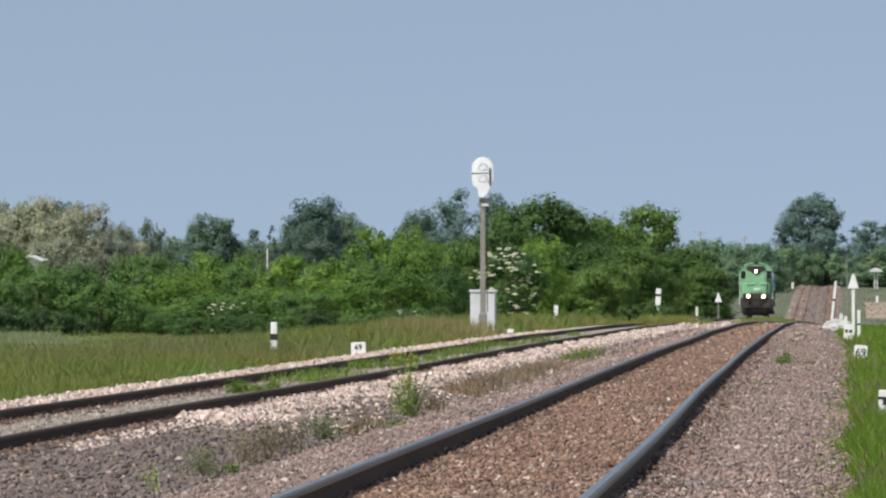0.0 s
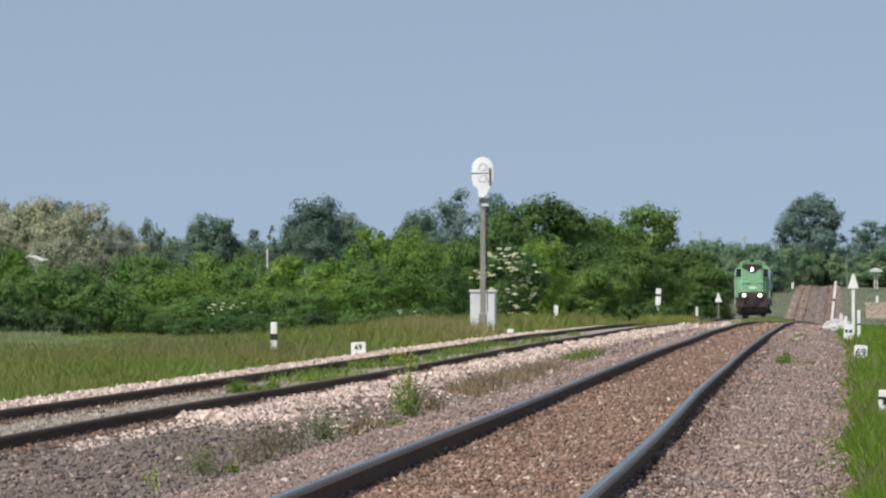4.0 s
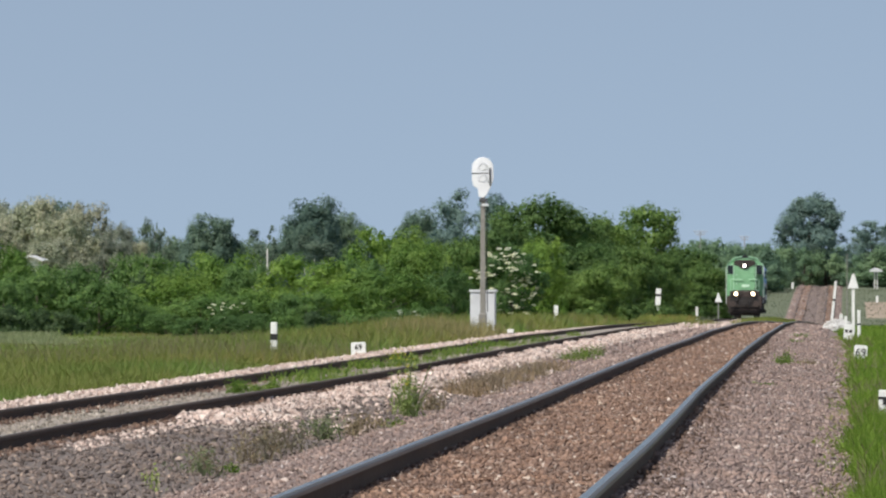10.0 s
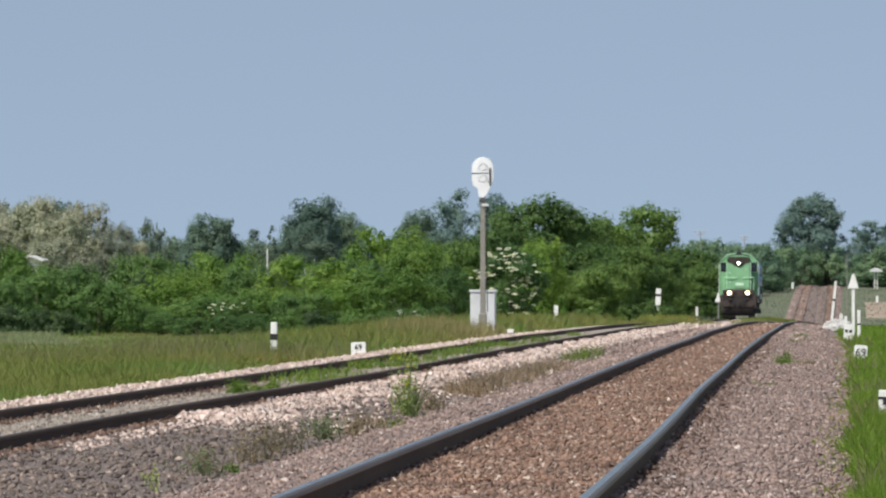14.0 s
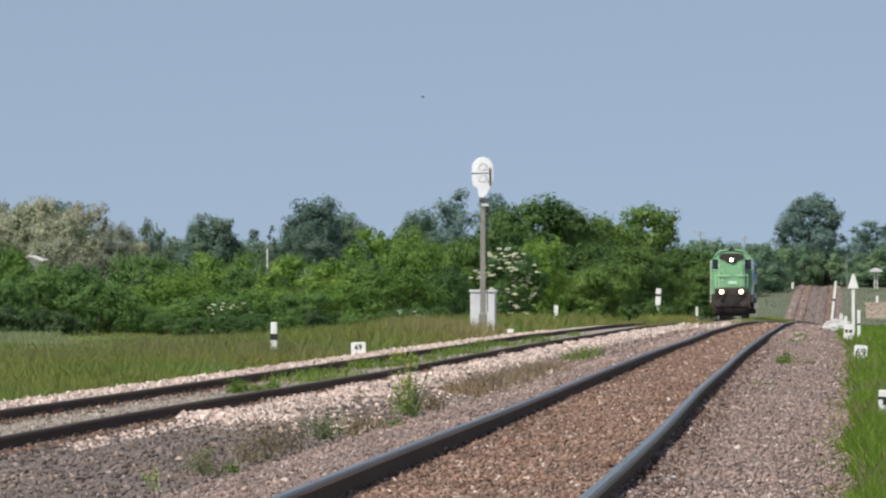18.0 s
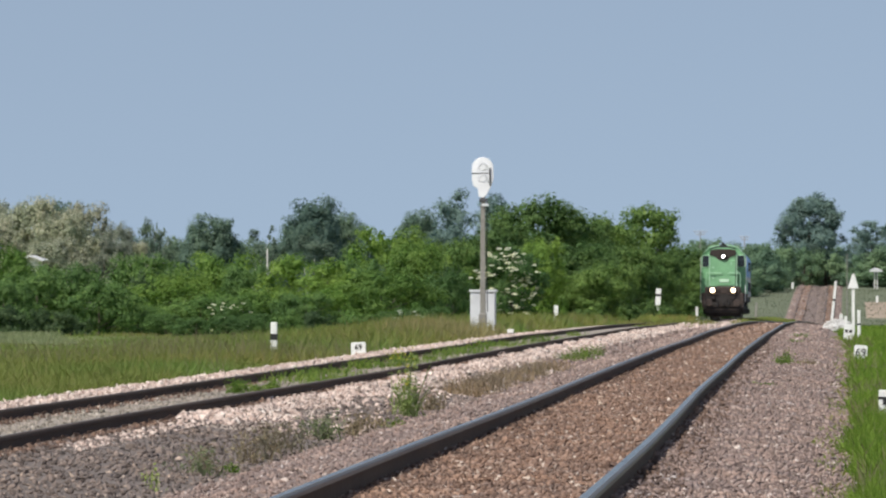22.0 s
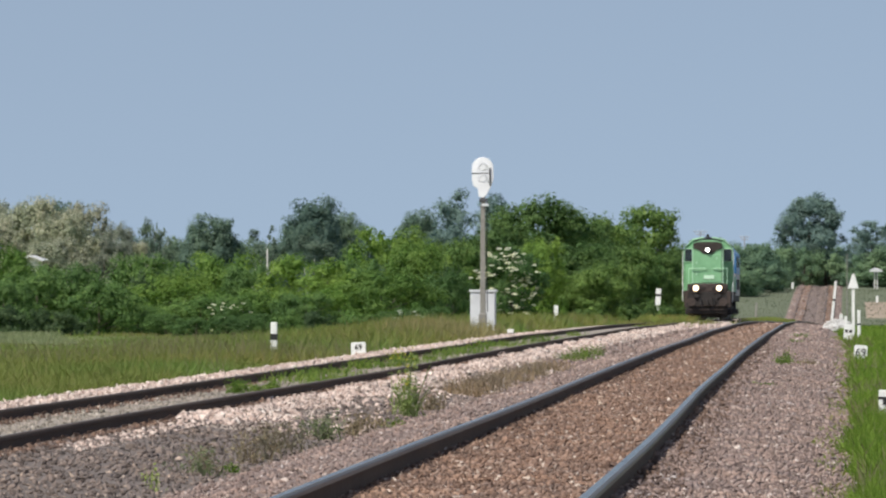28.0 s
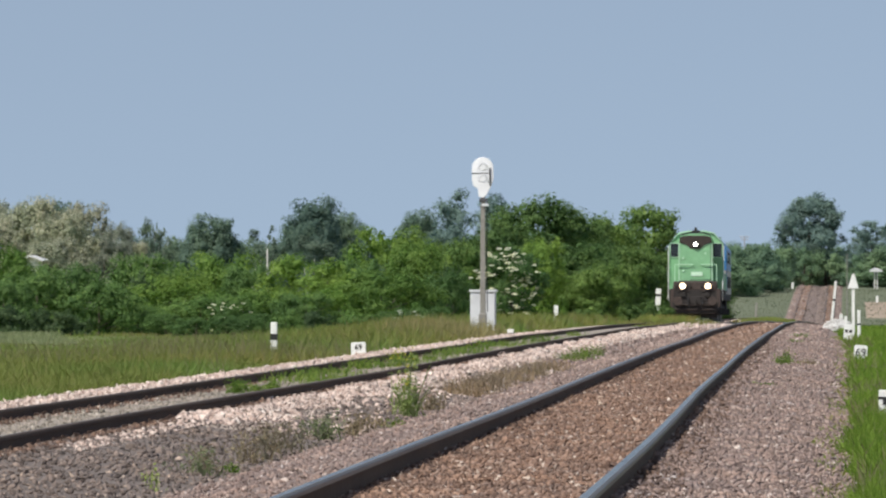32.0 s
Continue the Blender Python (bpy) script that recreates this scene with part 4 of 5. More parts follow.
        part("fan_grille", rod((0, 6.0 + 2 * k, 4.22), (0, 6.0 + 2 * k, 4.235), 0.46, 0.46, 20), M["black"], fan)
    part("exhaust_stack", box(-0.3, 0.3, 5.0, 5.4, 4.06, 4.32, 0.03), M["black"], back)
    for sx in (-1.34, 1.34):
        part("deck_rail", pipe([(sx, 4.3, 2.5), (sx, 12.0, 2.5)], 0.025), M["green_trim"], t)
        for k in range(6):
            part("rail_post", pipe([(sx, 4.4 + k * 1.5, 1.6), (sx, 4.4 + k * 1.5, 2.5)], 0.02), M["green_trim"], t)
    part("fuel_tank", box(-1.2, 1.2, 4.8, 7.4, 0.35, 1.12, 0.1), M["underframe"], t)
    # added dark block fills the gap below the plough, blackened by mirage
    part("dark_fill", box(-1.1, 1.1, 0.45, 0.62, 0.2, 0.7, 0.03), M["underframe"], t)
    buffer_pair(12.1, t, 1)
    for y in (2.4, 9.8):
        bogie(y, t, wheels)
    return t, wheels


def blue_loco():
    t = thing("diesel_locomotive", "blue diesel locomotive with grey lower sides coupled behind", "locomotive")
    wheels = []
    part("frame", box(-1.29, 1.29, 0.1, 13.4, 1.1, 1.5, 0.04), M["underframe"], t)
    low = [(-1.31, 1.45), (1.31, 1.45), (1.31, 2.72), (-1.31, 2.72)]
    part("lower_body", prism(low, 0.0, 13.5, 0.03), M["grey_paint"], t)
    up = [(-1.31, 2.72), (1.31, 2.72), (1.31, 3.85), (0.95, 4.32), (0.4, 4.44), (-0.4, 4.44), (-0.95, 4.32), (-1.31, 3.85)]
    body = part("upper_body", prism(up, 0.0, 13.5, 0.04), M["blue"], t)
    for sx in (-1.315, 1.315):
        for k in range(5):
            y0 = 2.2 + k * 2.0
            w = part("side_window", box(sx - 0.012, sx + 0.012, y0, y0 + 0.9, 3.1, 3.7, 0.006), M["black"], body)
            part("pane", box(sx - 0.018, sx + 0.018, y0 + 0.06, y0 + 0.84, 3.16, 3.64), M["glass"], w)
        part("cab_door", box(sx - 0.015, sx + 0.015, 0.9, 1.6, 1.6, 3.6, 0.006), M["blue"], t)
        for k in range(4):
            part("louvre", box(sx - 0.02, sx + 0.02, 3.0 + k * 2.2, 4.4 + k * 2.2, 1.8, 2.4, 0.008), M["underframe"], t)
    for sx in (-0.7, 0.7):
        w = part("front_window", box(sx - 0.5, sx + 0.5, -0.02, 0.02, 3.1, 3.75, 0.01), M["black"], body)
        part("pane", box(sx - 0.44, sx + 0.44, -0.03, -0.015, 3.16, 3.69), M["glass"], w)
    for k in range(3):
        part("roof_fan", rod((0, 3.4 + 3.2 * k, 4.42), (0, 3.4 + 3.2 * k, 4.54), 0.55, 0.52, 20), M["underframe"], t)
    part("fuel_tank", box(-1.2, 1.2, 5.4, 8.1, 0.35, 1.1, 0.1), M["underframe"], t)
    buffer_pair(0.05, t)
    buffer_pair(13.5, t, 1)
    for y in (2.9, 10.6):
        bogie(y, t, wheels)
    return t, wheels


loco, loco_wheels = green_loco()
second, second_wheels = blue_loco()


# ---- signal, cabinet, markers and posts ----
def drop_y(y, z):
    """Distance at which a surface of level z shows at that height below the horizon."""
    return (EYE - z) * F / (y - 504)


def lettering(text, size, parent, mat, at, deep=0.004):
    cu = bpy.data.curves.new("lettering", "FONT")
    cu.body, cu.size, cu.extrude, cu.align_x, cu.align_y = text, size, deep, "CENTER", "CENTER"
    tmp = bpy.data.objects.new("lettering", cu)
    me = bpy.data.meshes.new_from_object(tmp)
    bpy.data.objects.remove(tmp)
    ob = part("lettering", me, mat, parent)
    ob.location, ob.rotation_euler = at, (math.pi / 2, 0, 0)
    return ob


def signal():
    d = 172.0
    x = spot(855, d)
    z = float(ground_z(x, d))
    t = thing("railway_signal", "tall concrete signal mast with a white oval signal head", "railway signal", at=(x, d, z))
    top = EYE - (348 - 504) * d / F - z
    mast = prism([(-0.085, -0.3), (0.085, -0.3), (0.062, top), (-0.062, top)], -0.075, 0.075, 0.015)
    part("mast", mast, M["mast"], t)
    part("mast_foot", box(-0.12, 0.11, -0.11, 0.11, -0.2, 0.75, 0.03), M["mast"], t)
    c = top + 0.02
    out = [(0.31 * math.cos(a), c + 0.80 + 0.31 * math.sin(a)) for a in np.linspace(0, math.pi, 17)]
    out += [(-0.31, c + 0.46), (-0.27, c + 0.30), (-0.14, c + 0.20), (-0.11, c - 0.02), (0.02, c - 0.06), (0.11, c + 0.02), (0.27, c + 0.34), (0.31, c + 0.50)]
    head = part("signal_head", prism(out, -0.16, -0.10, 0.012), M["signal_white"], t)
    for cz in (0.83, 0.50):
        bm = bmesh.new()
        a = np.linspace(math.radians(-30), math.radians(210), 17)
        ring = [(0.13 * math.cos(q), -0.2, c + cz + 0.12 * math.sin(q)) for q in a]
        pipe(ring, 0.012, 6, bm)
        part("lamp_hood", bm, M["cabinet"], head)
        part("lens", rod((0, -0.15, c + cz), (0, -0.18, c + cz), 0.095, 0.09, 18), M["signal_white"], head)
    part("cable_box", box(0.19, 0.235, -0.2, -0.15, c + 0.30, c + 0.80, 0.01), M["dark_steel"], head)
    part("seam", box(-0.31, 0.17, -0.172, -0.158, c + 0.640, c + 0.666), M["dark_steel"], head)
    part("bracket", box(-0.1, 0.12, -0.15, 0.12, c - 0.16, c - 0.08, 0.01), M["dark_steel"], t)
    part("bracket", box(-0.03, 0.16, -0.13, 0.1, c - 0.3, c - 0.22, 0.01), M["cabinet"], t)
    part("cable", pipe([(0.12, -0.02, c - 0.1), (0.11, -0.02, top * 0.5), (0.13, -0.02, 0.8)], 0.014), M["black"], t)
    d2 = 173.4
    x2 = spot(854.5, d2)
    z2 = float(ground_z(x2, d2))
    h = EYE - (513 - 504) * d2 / F - z2
    k = thing("equipment_cabinet", "pale grey metal equipment cabinet behind the signal mast", "cabinet", at=(x2, d2, z2))
    body = part("body", box(-0.36, 0.36, 0.0, 0.5, 0.1, h - 0.06, 0.015), M["cabinet"], k)
    part("roof", box(-0.40, 0.40, -0.05, 0.55, h - 0.07, h, 0.015), M["cabinet"], k)
    part("plinth", box(-0.38, 0.38, 0.0, 0.5, -0.25, 0.12, 0.01), M["concrete"], k)
    for sx in (-0.18, 0.18):
        dr = part("door", box(sx - 0.165, sx + 0.165, -0.022, 0.0, 0.2, h - 0.12, 0.006), M["cabinet"], k)
        part("handle", box(sx * 0.2 - 0.012, sx * 0.2 + 0.012, -0.045, -0.022, h * 0.5, h * 0.5 + 0.1, 0.004), M["black"], dr)


signal()


def stone_marker(x, dist, z, w, h, lean=0.0, text=""):
    t = thing("kilometre_stone", "white-painted stone marker with black figures beside the track", "track marker", "numbered stones", at=(spot(x, dist), dist, z))
    t.rotation_euler = (0, radians(lean), 0)
    part("slab", prism([(-w / 2, -0.15), (w / 2, -0.15), (w / 2, h * 0.9), (w * 0.42, h), (-w * 0.42, h), (-w / 2, h * 0.9)], -0.05, 0.05, 0.012), M["white"], t)
    if text:
        lettering(text, h * 0.72, t, M["black"], (0, -0.056, h * 0.52))
    return t


stone_marker(634, 118.0, float(side_z(118)) - 0.10, 0.29, 0.21, -3, "69")
stone_marker(1522, 113.0, float(ground_z(0.2, 113)) + 0.03, 0.25, 0.29, 4, "69")


def post(name, x, dist, top, w, label, bands=(), lean=0.0, z=None, deep=None, shaft="white"):
    """A white post whose top shows at that height; bands are dark rings at parts of its height."""
    sx = spot(x, dist)
    z = float(ground_z(sx, dist)) if z is None else z
    h = EYE - (top - 504) * dist / F - z
    t = thing(name, label, "post", at=(sx, dist, z))
    t.rotation_euler = (0, radians(lean), 0)
    part("shaft", box(-w / 2, w / 2, -(deep or w) / 2, (deep or w) / 2, -0.2, h, min(0.015, w * 0.15)), M[shaft], t)
    for a, b in bands:
        part("band", box(-w / 2 - 0.004, w / 2 + 0.004, -(deep or w) / 2 - 0.004, (deep or w) / 2 + 0.004, a * h, b * h), M["black"], t)
    return t, h


post("marker_post", 483, 126, 571, 0.135, "white post with a dark middle band in the long grass", [(0.54, 0.70)])
post("marker_post", 904, 160, 583, 0.17, "short white post on the pale stone shoulder", [(0.35, 0.5)], z=float(side_z(160)) - 0.08)
post("marker_post", 985, 246, 541, 0.17, "small white post in the grass before the trees")
post("marker_post", 1163, 318, 511, 0.28, "leaning white board post at the foot of the trees", [(0.80, 0.86)], 3, deep=0.12)
post("marker_post", 1234, 372, 543, 0.16, "short white post beside the side track", [(0.55, 0.62)])
post("marker_post", 1363, 1150, 507, 0.55, "white post far down the line", deep=0.2)
post("marker_post", 1376, 1155, 505, 0.5, "white post far down the line", deep=0.2)
post("marker_post", 1403, 1170, 500, 0.45, "white post far down the line", deep=0.2)
t, h = post("marker_post", 1562, 61, 690, 0.085, "white post with a black top band in the grass", [(0.72, 0.80)])
part("plate", box(0.0, 0.06, -0.055, -0.045, h * 0.55, h * 0.8, 0.004), M["black"], t)


def triangle_sign(x, dist, top, wide, tall, w, label, shaft="white"):
    t, h = post("warning_sign", x, dist, top + 8, w, label, shaft=shaft)
    s = dist / F
    part("triangle", prism([(-wide * s / 2, h - tall * s), (wide * s / 2, h - tall * s), (0.03, h + 8 * s), (-0.03, h + 8 * s)], -w * 0.8, -w * 0.5, 0.01), M["white"], t)
    return t


triangle_sign(1510, 165, 485, 20, 18, 0.085, "white triangle sign on a slim white post")
triangle_sign(1272, 500, 518, 13, 9, 0.07, "small white triangle board in the far grass", "wood_pole")
post("marker_post", 1520, 163, 549, 0.085, "slim white post in the lineside grass", [(0.5, 0.56)])
t, h = post("marker_post", 1500, 158, 574, 0.24, "low white board post with dark figures", [], 5, deep=0.08)
for bx, bz in ((-0.055, 0.6), (0.055, 0.6)):
    part("figure_bar", box(bx - 0.035, bx + 0.035, -0.05, -0.042, h * bz - 0.04, h * bz + 0.04), M["black"], t)
post("marker_post", 1497, 200, 560, 0.10, "slim white post in the lineside grass")
post("marker_post", 1487, 255, 556, 0.14, "weathered white post beside the ballast", [(0.6, 0.66)], 4)
post("marker_post", 1337, 640, 536, 0.2, "grey weathered post between the two tracks", [], 4, shaft="concrete")
post("marker_post", 1552, 1060, 524, 0.4, "short white post on the far slope", deep=0.2)
post("marker_post", 1470, 330, 498, 0.14, "tall weathered white post leaning beside the ballast", [(0.62, 0.66)], 6)


def utility_pole(x, dist, top, arm, label):
    sx = spot(x, dist)
    z = float(ground_z(sx, dist))
    h = EYE - (top - 504) * dist / F - z
    t = thing("utility_pole", label, "utility pole", at=(sx, dist, z))
    part("pole", rod((0, 0, -0.5), (0, 0, h), 0.13 if arm else 0.09, 0.08 if arm else 0.07, 10), M["wood_pole" if arm else "plaster" if dist < 700 else "concrete"], t)
    for k in range(2 if arm else 0):
        za = h - 0.25 - 0.5 * k
        a = part("crossarm", box(-arm / 2 * (1 - 0.3 * k), arm / 2 * (1 - 0.3 * k), -0.06, 0.06, za, za + 0.11, 0.01), M["wood_pole"], t)
        for q in (-0.45, -0.2, 0.2, 0.45):
            part("insulator", rod((q * arm * (1 - 0.3 * k), 0, za + 0.14), (q * arm * (1 - 0.3 * k), 0, za + 0.36), 0.06, 0.045, 8), M["cabinet"], a)


utility_pole(1240, 1140, 409, 2.6, "wooden utility pole with two crossarms above the far trees")
utility_pole(1318, 1190, 418, 2.0, "wooden utility pole with two crossarms above the far trees")
utility_pole(1499, 960, 450, 0, "plain grey pole before the far tree line")
utility_pole(471, 560, 441, 0, "pale slim pole among the far trees")


def shed(x, dist, top, wide, high, deep, label):
    sx = spot(x, dist)
    z = float(ground_z(sx, dist))
    h = EYE - (top - 504) * dist / F - z
    e = h - high
    t = thing("shed", label, "shed", at=(sx, dist, z))
    part("wall", box(-wide / 2, wide / 2, 0, deep, -0.3, e, 0.02), M["plaster"], t)
    part("gable", prism([(-wide / 2, e), (wide / 2, e), (0, h - 0.1)], 0.02, deep - 0.02), M["plaster"], t)
    for s in (-1, 1):
        part("roof_slope", prism([(s * (wide / 2 + 0.35), e - 0.2), (0, h - 0.05), (0, h + 0.06), (s * (wide / 2 + 0.4), e - 0.1)], -0.4, deep + 0.4), M["roof_sheet"], t)
    w = part("window", box(-0.35, 0.35, -0.03, 0.03, e * 0.45, e * 0.8, 0.01), M["black"], t)
    part("pane", box(-0.3, 0.3, -0.04, -0.03, e * 0.48, e * 0.77), M["glass"], w)


shed(47, 392, 453, 1.05, 0.16, 2.0, "small pale-roofed shed showing above the shrubs")


def shelter(x, dist, top, wide, label):
    sx = spot(x, dist)
    z = float(ground_z(sx, dist))
    h = EYE - (top - 504) * dist / F - z
    t = thing("shelter", label, "shelter", at=(sx, dist, z))
    part("roof", prism([(-wide / 2, h - 0.8), (wide / 2, h - 0.8), (wide * 0.42, h - 0.5), (0.2, h), (-0.2, h), (-wide * 0.42, h - 0.5)], -0.8, 1.6, 0.03), M["roof_sheet"], t)
    for s in (-1, 1):
        part("prop", box(s * 0.25 - 0.12, s * 0.25 + 0.12, 0.2, 0.4, -0.3, h - 0.75, 0.02), M["plaster"], t)


shelter(1550, 1160, 474, 2.8, "small pale-roofed shelter by the far tree line")


# ---- grass, weeds ----
def blades(name, x, y, z, h, w, mat, parent=None, bend=0.35):
    """Single grass blades: narrow bent triangles standing on the ground."""
    n = len(x)
    a = rng.uniform(0, 2 * math.pi, n)
    base = np.stack([x, y, z], 1)
    side = np.stack([np.cos(a), 0.3 * np.sin(a), np.zeros(n)], 1) * (w / 2)[:, None]
    tip = base + np.stack([rng.normal(0, bend, n) * h, rng.normal(0, bend, n) * h, h], 1)
    mid = (base + tip) / 2 + np.array([0, 0, 0.06])[None] * h[:, None]
    v = np.stack([base - side, base + side, mid + side * 0.8, tip, mid - side * 0.8], 1).reshape(-1, 3)
    return part(name, np_mesh(name, v, np.arange(n * 5).reshape(-1, 5)), G[mat], parent)


def in_wedge(n, y0, y1, x_far, x_near, pw=1.0):
    """Ground places between two lateral bounds (functions of y), denser towards the camera."""
    u = rng.uniform(0, 1, n)
    y = (y0 ** (1 - pw) + u * (y1 ** (1 - pw) - y0 ** (1 - pw))) ** (1 / (1 - pw)) if pw != 1 else y0 * (y1 / y0) ** u
    lo, hi = x_far(y), x_near(y)
    x = lo + (hi - lo) * rng.uniform(0, 1, n)
    return x, y


def patchy(x, y, scale, cut):
    v = np.sin(x * 1.3 * scale + 2.1 * np.sin(y * 0.31 * scale)) + np.sin(y * 0.47 * scale + 1.7 * np.sin(x * 0.9 * scale)) + rng.normal(0, 0.6, len(x))
    return v > cut


left_view = lambda y: np.maximum(-0.152 * y - 0.6, -38.0)
mx, my = in_wedge(120000, 50, 420, left_view, lambda y: side_x(y) - 2.0, 1.3)
mh = rng.uniform(0.14, 0.38, len(mx)) * np.clip(1.1 - 0.3 * (my < 90), 0.4, 1.2) * np.clip((side_x(my) - 1.9 - mx) / 1.2, 0.4, 1) * (1 - 0.66 * np.clip((-15 - mx) / 4, 0, 1) * np.clip((my - 110) / 40, 0, 1)) * np.where((mx > -14.5) & (mx < -9.6) & (my > 135), 1.45, 1)
g = blades("meadow_grass", mx, my, ground_z(mx, my) - 0.02, mh, rng.uniform(0.010, 0.024, len(mx)) * (0.7 + my / 160), "grass_meadow", bend=0.5)
tagged(g, "long green meadow grass beside the side track", "grass", kind="stuff")
mx, my = in_wedge(16000, 20, 420, lambda y: left_view(y) - 14, left_view, 0.8)
g = blades("meadow_grass", mx, my, ground_z(mx, my) - 0.02, rng.uniform(0.12, 0.36, len(mx)), rng.uniform(0.03, 0.06, len(mx)), "grass_meadow", bend=0.55)
tagged(g, "thinner green meadow grass further from the track", "grass", kind="stuff")
sx_, sy_ = in_wedge(21000, 95, 420, left_view, lambda y: side_x(y) - 2.6, 1.15)
keep = patchy(sx_, sy_, 0.35, 0.1)
sx_, sy_ = sx_[keep], sy_[keep]
g = blades("seeding_grass", sx_, sy_, ground_z(sx_, sy_), rng.uniform(0.32, 0.6, len(sx_)) * (1 - 0.66 * np.clip((-15 - sx_) / 4, 0, 1) * np.clip((sy_ - 110) / 40, 0, 1)), rng.uniform(0.006, 0.012, len(sx_)) * (0.7 + sy_ / 170), "grass_seed", bend=0.3)
tagged(g, "brownish seeding grass standing above the meadow", "grass", kind="stuff")

mx, my = in_wedge(5000, 168, 204, left_view, lambda y: left_view(y) + 4.5, 1.0)
g = blades("pale_grass", mx, my, ground_z(mx, my) - 0.02, rng.uniform(0.14, 0.28, len(mx)), rng.uniform(0.02, 0.04, len(mx)), "field_grass", bend=0.4)
tagged(g, "pale grey-green grass at the foot of the shrubs", "grass", kind="stuff")

bank_near = lambda y: 0.02 + 0.05 * np.sin(y * 0.35) + 0.06 * np.sin(y * 1.1 + 1) - 0.45 * np.clip((y - 130) / 70, 0, 1)
bx_, by_ = in_wedge(42000, 30, 260, bank_near, lambda y: np.minimum(0.0085 * y + 0.25, 3.0), 1.6)
g = blades("bank_grass", bx_, by_, np.maximum(ground_z(bx_, by_), main_top(bx_, by_)) - 0.02, rng.uniform(0.06, 0.24, len(bx_)) * np.clip((bx_ - bank_near(by_)) * 6 + 0.3, 0.3, 1), rng.uniform(0.004, 0.008, len(bx_)) * (0.8 + by_ / 60), "grass_lush", bend=0.4)
tagged(g, "lush bright-green grass on the bank beside the ballast", "grass", kind="stuff")
bx_, by_ = in_wedge(12000, 12, 300, lambda y: np.minimum(0.0085 * y + 0.25, 3.0), lambda y: 0.0085 * y + 7.0, 0.9)
g = blades("bank_grass", bx_, by_, ground_z(bx_, by_) - 0.02, rng.uniform(0.08, 0.26, len(bx_)), rng.uniform(0.02, 0.05, len(bx_)), "grass_lush", bend=0.45)
tagged(g, "bright-green grass further down the bank", "grass", kind="stuff")

bx_, by_ = in_wedge(6000, -14, 30, lambda y: np.full_like(y, 0.15), lambda y: np.full_like(y, 7.0), 0.0)
g = blades("bank_grass", bx_, by_, ground_z(bx_, by_) - 0.02, rng.uniform(0.06, 0.2, len(bx_)), rng.uniform(0.006, 0.014, len(bx_)), "grass_lush", bend=0.5)
tagged(g, "bright-green grass on the bank along the ballast", "grass", kind="stuff")
ix_, iy_ = in_wedge(7000, 300, 520, lambda y: side_x(y) + 1.3, lambda y: main_x(y) - 1.5, 1.2)
g = blades("verge_grass", ix_, iy_, np.maximum(np.maximum(ground_z(ix_, iy_), side_top(ix_, iy_)), main_top(ix_, iy_)) - 0.02, rng.uniform(0.12, 0.34, len(ix_)) * np.clip((iy_ - 290) / 60, 0.3, 1), rng.uniform(0.04, 0.08, len(ix_)), "grass_meadow", bend=0.5)
tagged(g, "green grass between the two tracks", "grass", kind="stuff")


ix_, iy_ = in_wedge(3000, 228, 298, lambda y: side_x(y) - 1.7, lambda y: side_x(y) + 1.5, 1.0)
g = blades("track_grass", ix_, iy_, side_top(ix_, iy_) - 0.02, rng.uniform(0.10, 0.30, len(ix_)) * np.clip((iy_ - 215) / 50, 0.3, 1), rng.uniform(0.03, 0.06, len(ix_)), "grass_meadow", bend=0.45)
tagged(g, "green grass growing over the side track", "grass", kind="stuff")

ix_, iy_ = in_wedge(900, 262, 296, lambda y: side_x(y) - 1.6, lambda y: side_x(y) + 0.45, 1.0)
g = blades("tall_grass", ix_, iy_, side_top(ix_, iy_) - 0.02, rng.uniform(0.25, 0.55, len(ix_)), rng.uniform(0.03, 0.06, len(ix_)), "grass_meadow", bend=0.35)
tagged(g, "tall green grass growing over the disused crest of the side track", "grass", kind="stuff")
# weeds and tall grass along the foot of the shrubs
ix_, iy_ = in_wedge(9000, 200, 230, lambda y: left_view(y) + 4.4, lambda y: np.full_like(y, -11.5), 1.0)
keep = patchy(ix_, iy_, 0.5, 0.9)
ix_, iy_ = ix_[keep], iy_[keep]
g = blades("foot_weeds", ix_, iy_, ground_z(ix_, iy_) - 0.02, rng.uniform(0.1, 0.4, len(ix_)), rng.uniform(0.02, 0.05, len(ix_)), "weed", bend=0.5)
tagged(g, "tall green weeds along the foot of the shrubs", "weed", kind="stuff")

ix_, iy_ = in_wedge(8000, 76, 165, lambda y: side_x(y) - 0.66, lambda y: side_x(y) + 0.62, 1.1)
keep = patchy(ix_, iy_, 0.8, 0.55)
ix_, iy_ = ix_[keep], iy_[keep]
g = blades("track_weeds", ix_, iy_, side_top(ix_, iy_) - 0.01, rng.uniform(0.05, 0.19, len(ix_)), rng.uniform(0.007, 0.017, len(ix_)), "weed", bend=0.5)
tagged(g, "low green weeds between the rails of the side track", "weed", kind="stuff")
ix_, iy_ = in_wedge(1500, 158, 172, lambda y: np.full_like(y, -12.6), lambda y: np.full_like(y, -9.7), 1.0)
g = blades("tall_grass", ix_, iy_, ground_z(ix_, iy_) - 0.02, rng.uniform(0.38, 0.72, len(ix_)), rng.uniform(0.016, 0.034, len(ix_)), "grass_seed", bend=0.3)
tagged(g, "tall tan grass round the foot of the signal", "grass", kind="stuff")

